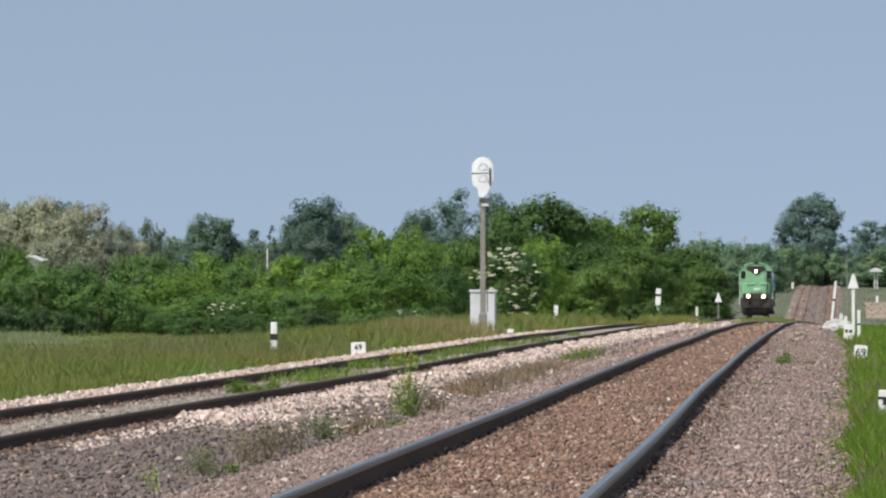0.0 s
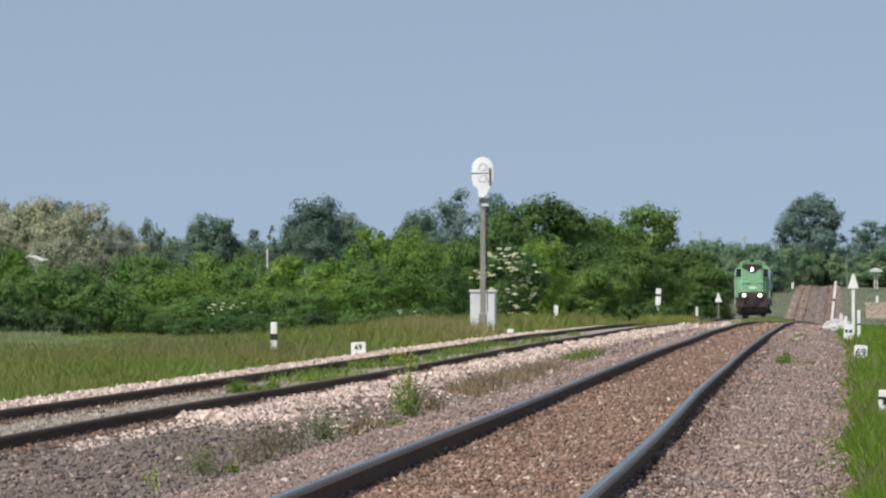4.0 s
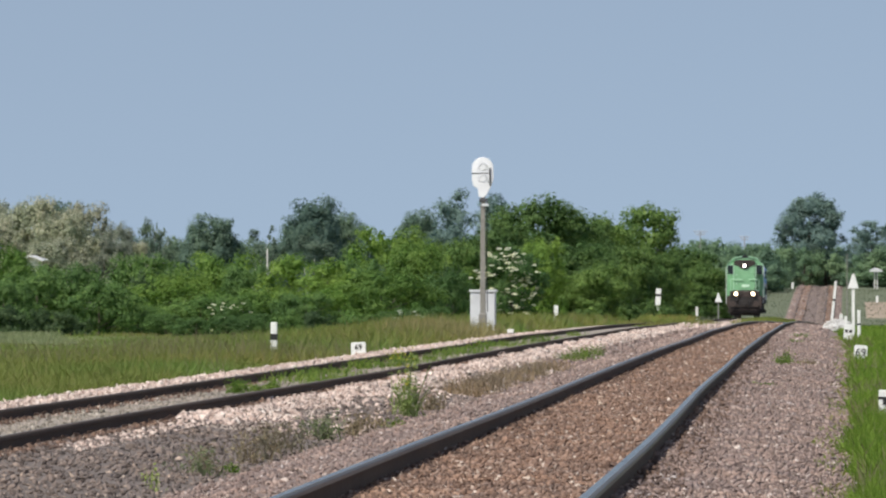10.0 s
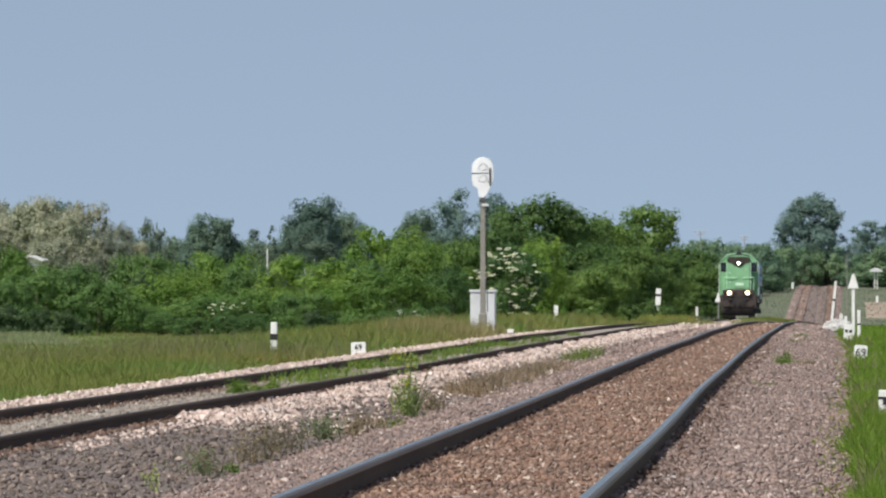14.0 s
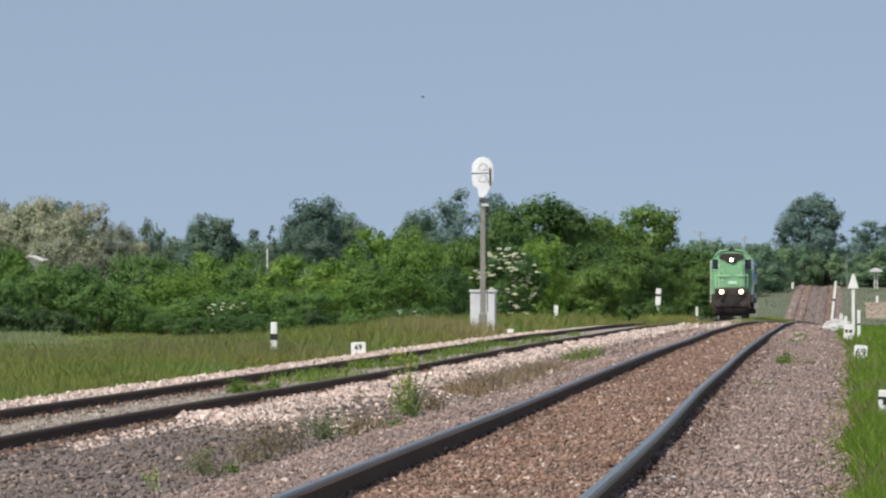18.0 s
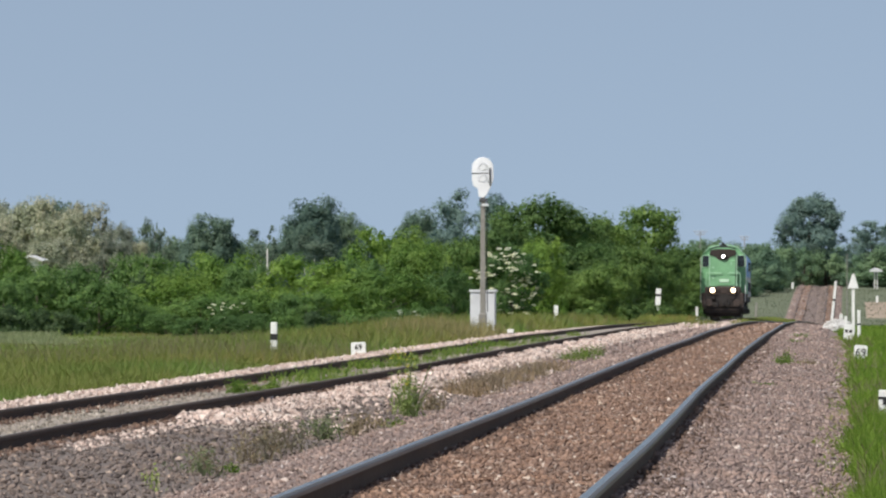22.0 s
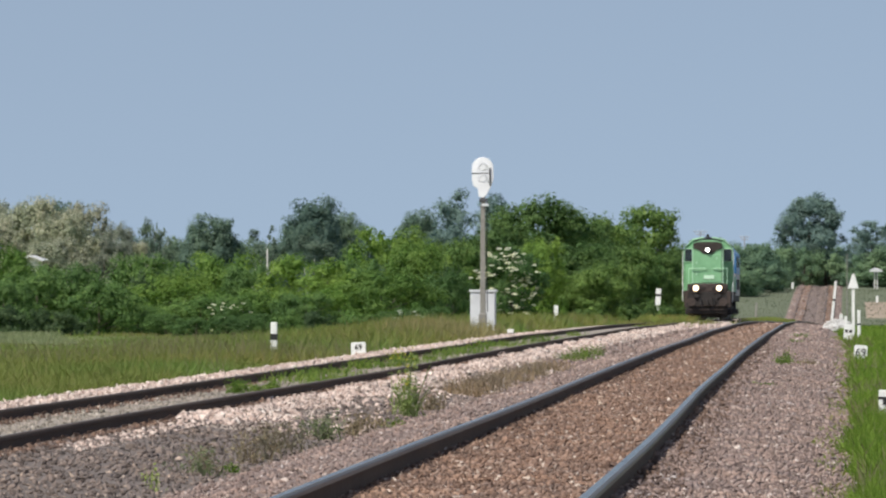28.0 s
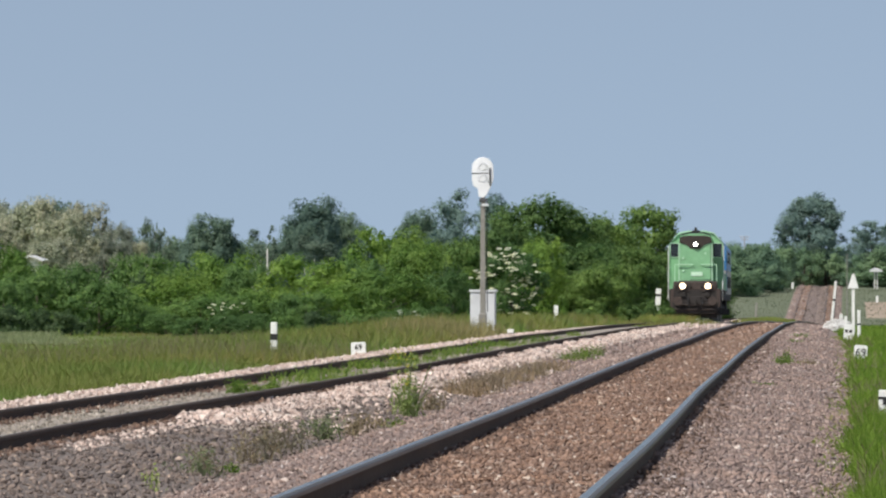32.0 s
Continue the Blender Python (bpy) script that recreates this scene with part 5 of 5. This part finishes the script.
# rough grass on the far slopes either side of the line
for lo, hi, n in ((lambda y: side_x(y) - 24, lambda y: side_x(y) - 2.6, 10000), (lambda y: main_x(y) + 2.4, lambda y: main_x(y) + 16, 6000)):
    fx, fy = in_wedge(n, 430, 1190, lo, hi, 0.6)
    n = len(fx)
    g = blades("slope_grass", fx, fy, ground_z(fx, fy) - 0.05, rng.uniform(0.10, 0.28, n), rng.uniform(0.1, 0.2, n), "slope_grass", bend=0.6)
    tagged(g, "rough green grass on the far slope", "grass", kind="stuff")
ex_, ey_ = in_wedge(2200, 30, 170, lambda y: bank_near(y) - 0.22, lambda y: bank_near(y) + 0.16, 1.5)
g = blades("edge_grass", ex_, ey_, np.maximum(ground_z(ex_, ey_), main_top(ex_, ey_)) - 0.01, rng.uniform(0.02, 0.07, len(ex_)), rng.uniform(0.005, 0.01, len(ex_)) * (0.8 + ey_ / 60), "grass_meadow", bend=0.6)
tagged(g, "sparse grass creeping into the edge of the ballast", "grass", kind="stuff")
ex_, ey_ = in_wedge(3000, 36, 170, lambda y: bank_near(y), lambda y: bank_near(y) + 0.6, 1.4)
keep = patchy(ex_, ey_, 1.1, 0.4)
g = blades("dry_grass", ex_[keep], ey_[keep], ground_z(ex_[keep], ey_[keep]), rng.uniform(0.1, 0.26, int(keep.sum())), rng.uniform(0.006, 0.011, int(keep.sum())) * (0.8 + ey_[keep] / 60), "grass_seed", bend=0.45)
tagged(g, "dry straw-coloured grass on the bank", "grass", kind="stuff")


def weed(x, ybase, z, tall, wide, n, mats, label, name="weed", leafy=True):
    """A rooted weed or tuft: stems and small leaves in one plant."""
    for k in range(6):
        dist = drop_y(ybase, z)
        c = spot(x, dist)
        z = 0.5 * z + 0.5 * float(max(ground_z(c, dist), side_top(c, dist), main_top(c, dist)))
    t = thing(name, label, "weed", "weeds along the tracks", at=(c, dist, z - 0.02))
    r = np.random.default_rng(int(x * 7 + ybase))
    k = min(max(8, n // 4), 26) if leafy else n // 2
    px, py = r.normal(0, wide * 0.33, k), r.normal(0, wide * 0.33, k)
    hh = tall * r.uniform(0.45, 1.05, k)
    f = blades("foliage", px, py, np.zeros(k), hh, np.full(k, 0.011 + dist * 0.00006 if leafy else 0.009), mats[0], t, 0.3 if leafy else 0.42)
    f["kind"] = "stuff"
    if leafy:
        i = r.integers(0, k, n)
        cs = np.stack([px[i] + r.normal(0, 0.03, n), py[i] + r.normal(0, 0.03, n), hh[i] * r.uniform(0.1, 1.0, n)], 1)
        f = part("leafage", leaf_mesh("leafage", cs, np.full(n, 0.03), 3, 0.014 + tall * 0.008, r, 0.8), G[mats[0]], t)
        f["kind"] = "stuff"
    if len(mats) > 1:
        i = r.integers(0, k, n // 3)
        cs = np.stack([px[i], py[i], hh[i] * r.uniform(0.9, 1.1, len(i))], 1)
        f = part("bloom", leaf_mesh("bloom", cs, np.full(len(i), 0.02), 3, 0.012, r), G[mats[1]], t)
        f["kind"] = "stuff"
    return t


DITCH = -0.5
weed(716, 738, DITCH, 0.74, 0.2, 150, ("feather_leaf", "yellow_bloom"), "tall green weed with yellow flowers between the tracks")
weed(722, 738, DITCH, 0.46, 0.26, 80, ("feather_leaf",), "leafy green weed between the tracks")
weed(762, 728, DITCH, 0.30, 0.32, 150, ("dry_stalk",), "dry brown weed between the tracks")
for x, yb in ((845, 690), (872, 684), (905, 674), (940, 664), (820, 700), (968, 655)):
    weed(x, yb, DITCH - 0.05, 0.27, 0.6, 620, ("rust_grass",), "reddish-brown grass tuft between the tracks", leafy=False)
for x, yb in ((1005, 638), (1022, 637), (1040, 634), (1055, 630)):
    weed(x, yb, -0.52, 0.2 + 0.06 * (x % 3), 0.4, 220, ("weed",), "low green tuft on the pale stone shoulder", leafy=False)
for x, yb, tl in ((655, 765, 0.26), (625, 772, 0.3), (585, 782, 0.28), (555, 778, 0.34), (520, 800, 0.3), (490, 805, 0.34), (460, 815, 0.3), (430, 822, 0.3), (365, 838, 0.32), (345, 842, 0.28)):
    weed(x, yb, DITCH, tl, 0.26, 70, ("dry_stalk",) if x % 3 else ("ditch_leaf",), "thin grey-green weed in the gravel")
weed(407, 838, DITCH, 0.10, 0.09, 50, ("grass_lush",), "small bright-green plant in the gravel")
weed(268, 872, DITCH, 0.22, 0.1, 16, ("feather_leaf",), "thin green weed in the gravel")
weed(700, 758, DITCH, 0.12, 0.2, 50, ("weed",), "low green weed between the tracks")
for x, yb, tl, wd in ((412, 698, 0.22, 0.18), (425, 696, 0.2, 0.16), (478, 690, 0.16, 0.2), (455, 694, 0.1, 0.14), (530, 668, 0.12, 0.35), (560, 664, 0.16, 0.35), (595, 662, 0.12, 0.4), (640, 655, 0.22, 0.3), (668, 652, 0.16, 0.4), (700, 650, 0.3, 0.3), (725, 644, 0.2, 0.4), (760, 638, 0.16, 0.45), (790, 632, 0.2, 0.45), (815, 628, 0.18, 0.45), (850, 620, 0.26, 0.4), (870, 614, 0.16, 0.5), (960, 606, 0.2, 0.5), (1020, 594, 0.16, 0.5)):
    weed(x, yb, float(side_z(100)) - 0.13, tl, wd, 130, ("weed", "yellow_bloom") if x in (700, 850) else ("weed",), "green weeds growing between the rails of the side track", leafy=True)
for x, yb, tl in ((1392, 642, 0.26), (1384, 645, 0.16), (1432, 645, 0.12), (1350, 682, 0.05), (1418, 598, 0.16), (1410, 606, 0.1)):
    weed(x, yb, -0.34, tl, 0.28, 90, ("dry_stalk",) if x == 1432 else ("weed",), "small green tuft in the ballast")


# ---- sleepers of the side track with their fastenings ----
sl_me = bpy.data.meshes.new("sleeper")
bm = box(-1.25, 1.25, -0.12, 0.12, -0.12, 0.03, 0.015)
bm.to_mesh(sl_me)
bm.free()
sl_me.materials.append(M["sleeper"])
bo_me = bpy.data.meshes.new("fastening")
bm = box(-0.055, 0.055, -0.055, 0.055, 0.0, 0.02)
rod((0, 0, 0.01), (0, 0, 0.06), 0.022, 0.018, 6, bm)
bm.to_mesh(bo_me)
bm.free()
bo_me.materials.append(M["bolt"])
for k in range(118):
    y = 44 + 0.6 * k + rng.uniform(-0.02, 0.02)
    sl = part("sleeper", sl_me, M["sleeper"], side_track)
    sl.location = (float(side_x(y)), y, float(side_z(y)) - 0.185)
    for off in (-0.75, 0.75):
        for q in (0.115, -0.115):
            for dy in (-0.12, 0.12):
                if (q > 0 or k < 40) and rng.uniform() < (0.93 if k < 60 else 0.5):
                    b = part("fastening", bo_me, M["bolt"], sl)
                    b.location = (off + q + rng.uniform(-0.02, 0.02), dy + rng.uniform(-0.04, 0.04), 0.055 + rng.uniform(-0.03, 0.008))


# ---- loose ballast stones ----
CUBE = np.array([(sx, sy, sz) for sx in (-1, 1) for sy in (-1, 1) for sz in (-1, 1)], float)
CUBE_F = np.array([(0, 1, 3, 2), (4, 6, 7, 5), (0, 4, 5, 1), (2, 3, 7, 6), (0, 2, 6, 4), (1, 5, 7, 3)])


def turned(n, r):
    q = r.normal(size=(n, 4)) * np.array([1, 0.32, 0.32, 1])
    q /= np.linalg.norm(q, axis=1)[:, None]
    w, x, y, z = q.T
    return np.stack([np.stack([1 - 2 * (y * y + z * z), 2 * (x * y - z * w), 2 * (x * z + y * w)], 1),
                     np.stack([2 * (x * y + z * w), 1 - 2 * (x * x + z * z), 2 * (y * z - x * w)], 1),
                     np.stack([2 * (x * z - y * w), 2 * (y * z + x * w), 1 - 2 * (x * x + y * y)], 1)], 1)


def stone_shapes(n, size, r, base=CUBE):
    s = size[:, None] * r.uniform(0.5, 1.5, (n, 3)) * np.array([0.6, 0.6, 0.3])
    v = base[None] * s[:, None] * r.uniform(0.45, 1.15, (n, len(base), 3))
    return np.einsum("nij,nkj->nki", turned(n, r), v)


OCTA = np.array([(1, 0, 0), (-1, 0, 0), (0, 1, 0), (0, -1, 0), (0, 0, 1), (0, 0, -1)], float) * 1.45
OCTA_F = np.array([(0, 2, 4), (2, 1, 4), (1, 3, 4), (3, 0, 4), (2, 0, 5), (1, 2, 5), (3, 1, 5), (0, 3, 5)])


def stones(x, y, z, size, mat, parent):
    """Many broken stones as one joined rest."""
    for base, faces, sel in ((CUBE, CUBE_F, y < 34), (OCTA, OCTA_F, y >= 34)):
        n = int(sel.sum())
        if n:
            v = stone_shapes(n, size[sel], rng, base) + np.stack([x, y, z], 1)[sel][:, None]
            f = (faces[None] + len(base) * np.arange(n)[:, None, None]).reshape(-1, faces.shape[1])
            ob = part("loose_stones", np_mesh("loose_stones", v.reshape(-1, 3), f), M[mat], parent)
            ob["kind"] = "stuff"


STONE = []
for k in range(8):
    me = np_mesh("stone", stone_shapes(1, np.array([0.055]), rng)[0], CUBE_F)
    STONE.append(me)


def single_stones(n, x, y, z, mat, parent):
    key = [me.copy() for me in STONE]
    for me in key:
        me.materials.append(M[mat])
    for k in range(n):
        s = part("stone", key[k % 8], M[mat], parent)
        s.location, s.rotation_euler = (float(x[k]), float(y[k]), float(z[k])), tuple(rng.uniform(0, 6.28, 3))


def bed(n, y0, y1, o0, o1, centre, top, size, mat, parent, pw, singles=0, wave=0.0):
    x, y = in_wedge(n, y0, y1, lambda v: np.maximum(centre(v) + o0 + wave * np.sin(v * 0.7), -0.146 * v - 0.3), lambda v: np.maximum(centre(v) + o1 + wave * np.sin(v * 0.9 + 2), -0.146 * v - 0.25), pw)
    z = top(x, y) + rng.uniform(-0.012, 0.012, n)
    order = np.argsort(y)
    x, y, z = x[order], y[order], z[order]
    if singles:
        pick = rng.permutation(min(n, singles * 6))[:singles]
        single_stones(singles, x[pick], y[pick], z[pick] + 0.008, mat, parent)
    stones(x, y, z, size * (0.55 + 0.95 * rng.uniform(0, 1, n) ** 1.6) * (0.8 + y / 170), mat, parent)


gravel = lambda x, y: np.maximum(side_top(x, y), main_top(x, y))
bed(40000, 28, 150, -0.80, 0.80, main_x, main_top, 0.025, "brown_stone", main_bed, 2.0, 150)
bed(16000, 28, 160, -2.7, -0.82, main_x, gravel, 0.026, "shoulder_stone", main_bed, 1.6, 50, 0.06)
bed(29000, 28, 150, 0.82, 2.0, main_x, main_top, 0.025, "shoulder_stone", main_bed, 1.95, 100, 0.06)
bed(4000, 28, 70, 1.9, 2.35, main_x, main_top, 0.028, "shoulder_stone", main_bed, 1.5, 0, 0.05)
bed(5000, 105, 260, 1.7, 3.2, side_x, gravel, 0.04, "shoulder_stone", side_bed, 1.2, 0, 0.1)
bed(4000, 60, 160, 1.9, 2.75, main_x, main_top, 0.03, "shoulder_stone", main_bed, 1.3, 0, 0.06)
bed(3500, 140, 260, -0.8, 0.8, main_x, main_top, 0.036, "brown_stone", main_bed, 1.2)
bed(4500, 140, 260, 0.82, 2.1, main_x, main_top, 0.036, "shoulder_stone", main_bed, 1.2)
bed(5200, 28, 130, 0.80, 1.10, main_x, main_top, 0.024, "rust_stone", main_bed, 1.7, 0, 0.03)
bed(4200, 28, 130, -0.71, -0.5, main_x, main_top, 0.024, "rust_stone", main_bed, 1.7, 0, 0.02)
bed(22000, 28, 110, 0.80, 2.62, side_x, gravel, 0.026, "dark_stone", side_bed, 1.6, 80, 0.08)
bed(1600, 30, 80, 0.95, 2.6, side_x, gravel, 0.042, "dark_stone", side_bed, 1.3, 0, 0.1)
bed(2600, 44, 75, 0.80, 1.08, side_x, side_top, 0.024, "rust_stone", side_bed, 1.4, 0, 0.05)
bed(1800, 44, 80, -0.70, -0.42, side_x, side_top, 0.022, "rust_stone", side_bed, 1.4, 0, 0.05)
bed(22000, 58, 280, 0.9, 1.58, side_x, side_top, 0.037, "pale_stone", side_bed, 1.4, 120, 0.15)
bed(5000, 240, 400, 0.9, 2.7, side_x, lambda x, y: gravel(x, y) + 0.02, 0.045, "pale_stone", side_bed, 1.0, 0, 0.2)
bed(600, 48, 60, 1.05, 1.3, side_x, side_top, 0.034, "pale_stone", side_bed, 1.0)
bed(900, 58, 110, 1.6, 2.4, side_x, side_top, 0.042, "pale_stone", side_bed, 1.2, 0, 0.1)
bed(16000, 50, 180, -2.0, -1.0, side_x, side_top, 0.031, "pale_stone", side_bed, 1.35, 80, 0.06)
bed(2600, 44, 120, 0.80, 1.0, side_x, gravel, 0.024, "brown_stone", side_bed, 1.4)
bed(1800, 44, 120, -0.72, -0.5, side_x, side_top, 0.022, "brown_stone", side_bed, 1.4)
bed(9000, 44, 150, -0.62, 0.62, side_x, side_top, 0.024, "sand_stone", side_bed, 1.5, 60, 0.06)

for o0, o1, cx, top, mat, par in ((-0.7, 0.7, main_x, main_top, "brown_stone", main_bed), (0.8, 1.9, main_x, main_top, "shoulder_stone", main_bed), (-1.8, -0.8, main_x, main_top, "dark_stone", main_bed), (-0.7, 0.7, side_x, side_top, "brown_stone", side_bed), (0.8, 3.0, side_x, side_top, "dark_stone", side_bed), (-2.0, -0.8, side_x, side_top, "shoulder_stone", side_bed)):
    fx, fy = in_wedge(900, 800, 1198, lambda y: cx(y) + o0, lambda y: cx(y) + o1, 0.5)
    stones(fx, fy, top(fx, fy), rng.uniform(0.1, 0.32, 900), mat, par)

# the beds go on beside and behind the eye
for o0, o1, cx, top, mat, par, y0, y1, n in ((-0.7, 0.7, main_x, main_top, "brown_stone", main_bed, -14, 29, 2600), (0.8, 2.1, main_x, main_top, "shoulder_stone", main_bed, -14, 29, 2600), (-2.0, -0.8, main_x, main_top, "shoulder_stone", main_bed, -14, 29, 2000), (-0.6, 0.6, side_x, side_top, "shoulder_stone", side_bed, -14, 45, 1500), (0.8, 3.3, side_x, gravel, "dark_stone", side_bed, -14, 35, 2500), (-2.0, -1.0, side_x, side_top, "pale_stone", side_bed, -14, 50, 1500)):
    fy = rng.uniform(y0, y1, n)
    fx = cx(fy) + rng.uniform(o0, o1, n)
    stones(fx, fy, top(fx, fy), rng.uniform(0.03, 0.065, n), mat, par)


# ---- a low heap of pale stone beside the ballast ----
heap_x, heap_y = -0.32, 205.0
heap_z = float(ground_z(heap_x, heap_y)) - 0.06
bm = bmesh.new()
bmesh.ops.create_uvsphere(bm, u_segments=16, v_segments=8, radius=1.0, matrix=Matrix.Translation((heap_x, heap_y, heap_z)) @ Matrix.Diagonal((0.5, 1.6, 0.42, 1)))
heap = part("stone_heap", bm, M["lime_stone"])
tagged(heap, "low heap of limed white broken stone beside the ballast", "stone heap")
hr, ha = np.sqrt(rng.uniform(0, 1, 2000)), rng.uniform(0, 2 * math.pi, 2000)
hx, hy = heap_x + 0.56 * hr * np.cos(ha), heap_y + 1.75 * hr * np.sin(ha)
hz = heap_z + 0.44 * np.sqrt(np.clip(1 - hr ** 2, 0, 1)) + 0.03 * rng.normal(size=2000)
stones(hx, hy, hz, rng.uniform(0.03, 0.075, 2000), "lime_stone", heap)
for ob in heap.children:
    ob.name = "rubble"


# ---- what flies past: a swallow beyond the meadow, insects close by ----
def ball(sx, sy, sz, at=(0, 0, 0), bm=None):
    bm = bm or bmesh.new()
    bmesh.ops.create_uvsphere(bm, u_segments=12, v_segments=8, radius=1.0, matrix=Matrix.Translation(at) @ Matrix.Diagonal((sx, sy, sz, 1)))
    return bm


def swallow():
    """Flies towards +x."""
    t = thing("bird", "small dark swallow in flight over the meadow", "bird")
    bm = ball(0.085, 0.028, 0.03)
    ball(0.03, 0.022, 0.023, (0.09, 0, 0.012), bm)
    part("body", bm, M["bird_feather"], t)
    part("beak", rod((0.115, 0, 0.01), (0.135, 0, 0.006), 0.006, 0.001, 6), M["black"], t)
    bm = bmesh.new()
    for s in (-1, 1):
        prism([(-0.17, 0.0), (-0.075, 0.008), (-0.06, 0.0), (-0.075, -0.008)], s * 0.02 - 0.01, s * 0.02 + 0.01, 0, bm)
    part("tail", bm, M["bird_feather"], t)
    wings = []
    for s in (-1, 1):
        bm = bmesh.new()
        for z in (-0.003, 0.003):
            vs = [bm.verts.new((x, s * y, z)) for x, y in ((0.05, 0), (0.055, 0.06), (0.02, 0.12), (-0.06, 0.17), (-0.015, 0.1), (-0.03, 0.05), (-0.035, 0))]
            bm.faces.new(vs)
        bmesh.ops.bridge_loops(bm, edges=bm.edges[:])
        wings.append((part("wing", bm, M["bird_feather"], t), s))
    return t, wings


def insect():
    """Flies towards -x."""
    t = thing("flying_insect", "small dark flying insect crossing the sky", "insect", "insects in flight")
    bm = ball(0.005, 0.0026, 0.0026)
    ball(0.0025, 0.0022, 0.0022, (-0.006, 0, 0.0006), bm)
    part("body", bm, M["bird_feather"], t)
    for s in (-1, 1):
        part("wing", ball(0.0032, 0.005, 0.0004, (0.0, s * 0.0055, 0.003)), M["insect_wing"], t)
    return t


bird, bird_wings = swallow()
insects = [insect() for k in range(3)]


# ---- movement ----
def front_at(t):
    """How far the leading locomotive's front is from the eye."""
    return 508.41 - 4.9667 * t - 0.07646 * t * t + 0.001038 * t ** 3


def motions():
    for ob, wheels, back, length in ((loco, loco_wheels, 0.0, 12.0), (second, second_wheels, 13.0, 13.5)):
        rows = []
        for k in range(65):
            t = k * 0.5
            y = front_at(t) + back
            z0, z1 = float(side_z(y)), float(side_z(y + length))
            rows.append((t, pose(float(side_x(y)), y, z0, math.degrees(math.atan2(z1 - z0, length)))))
        walk(ob, rows)
        for w, y, r in wheels:
            walk(w, [(k * 0.1, pose(0, y, r, math.degrees((front_at(0) - front_at(k * 0.1)) / r))) for k in range(321)])
    # the swallow climbs across the sky from left to right, beating its wings
    d = 300.0
    seen = [(0, -9600, 470), (22.6, -40, 432), (23.4, 323, 386), (23.7, 481, 362), (24.0, 629, 333), (24.2, 723, 309), (24.6, 902, 297), (25.0, 1078, 293), (25.4, 1237, 272), (26.2, 1560, 232), (32.0, 3900, -60)]
    walk(bird, [(t, pose(spot(px, d), d, EYE + (504 - py) * d / F, 0, -6)) for t, px, py in seen])
    for w, s in bird_wings:
        walk(w, [(k * 0.1, pose(0, s * 0.015, 0.012, s * (24 * math.sin(k * 2.2) + 6))) for k in range(321)])
    # insects cross close to the eye from right to left
    d = 22.0
    for ob, t0, px, py, vx, vy in ((insects[0], 18.0, 749, 171, -3250, 20), (insects[1], 24.0, 1463, 123, -3780, 90), (insects[2], 30.0, 671, 180, -2350, 170)):
        a, b = px - vx * t0, py - vy * (t0 if vy < 50 else 3.0)
        rows = [(0, a, b), (t0 - 3.0, px - 3.0 * vx, b), (t0, px, py), (t0 + 0.3, px + 0.3 * vx, py + 0.3 * vy), (32.0, px + (32 - t0) * vx, py + 0.3 * vy)]
        rows = [(t, pose(spot(u, d), d, EYE + (504 - v) * d / F)) for t, u, v in rows]
        walk(ob, rows)


motions()
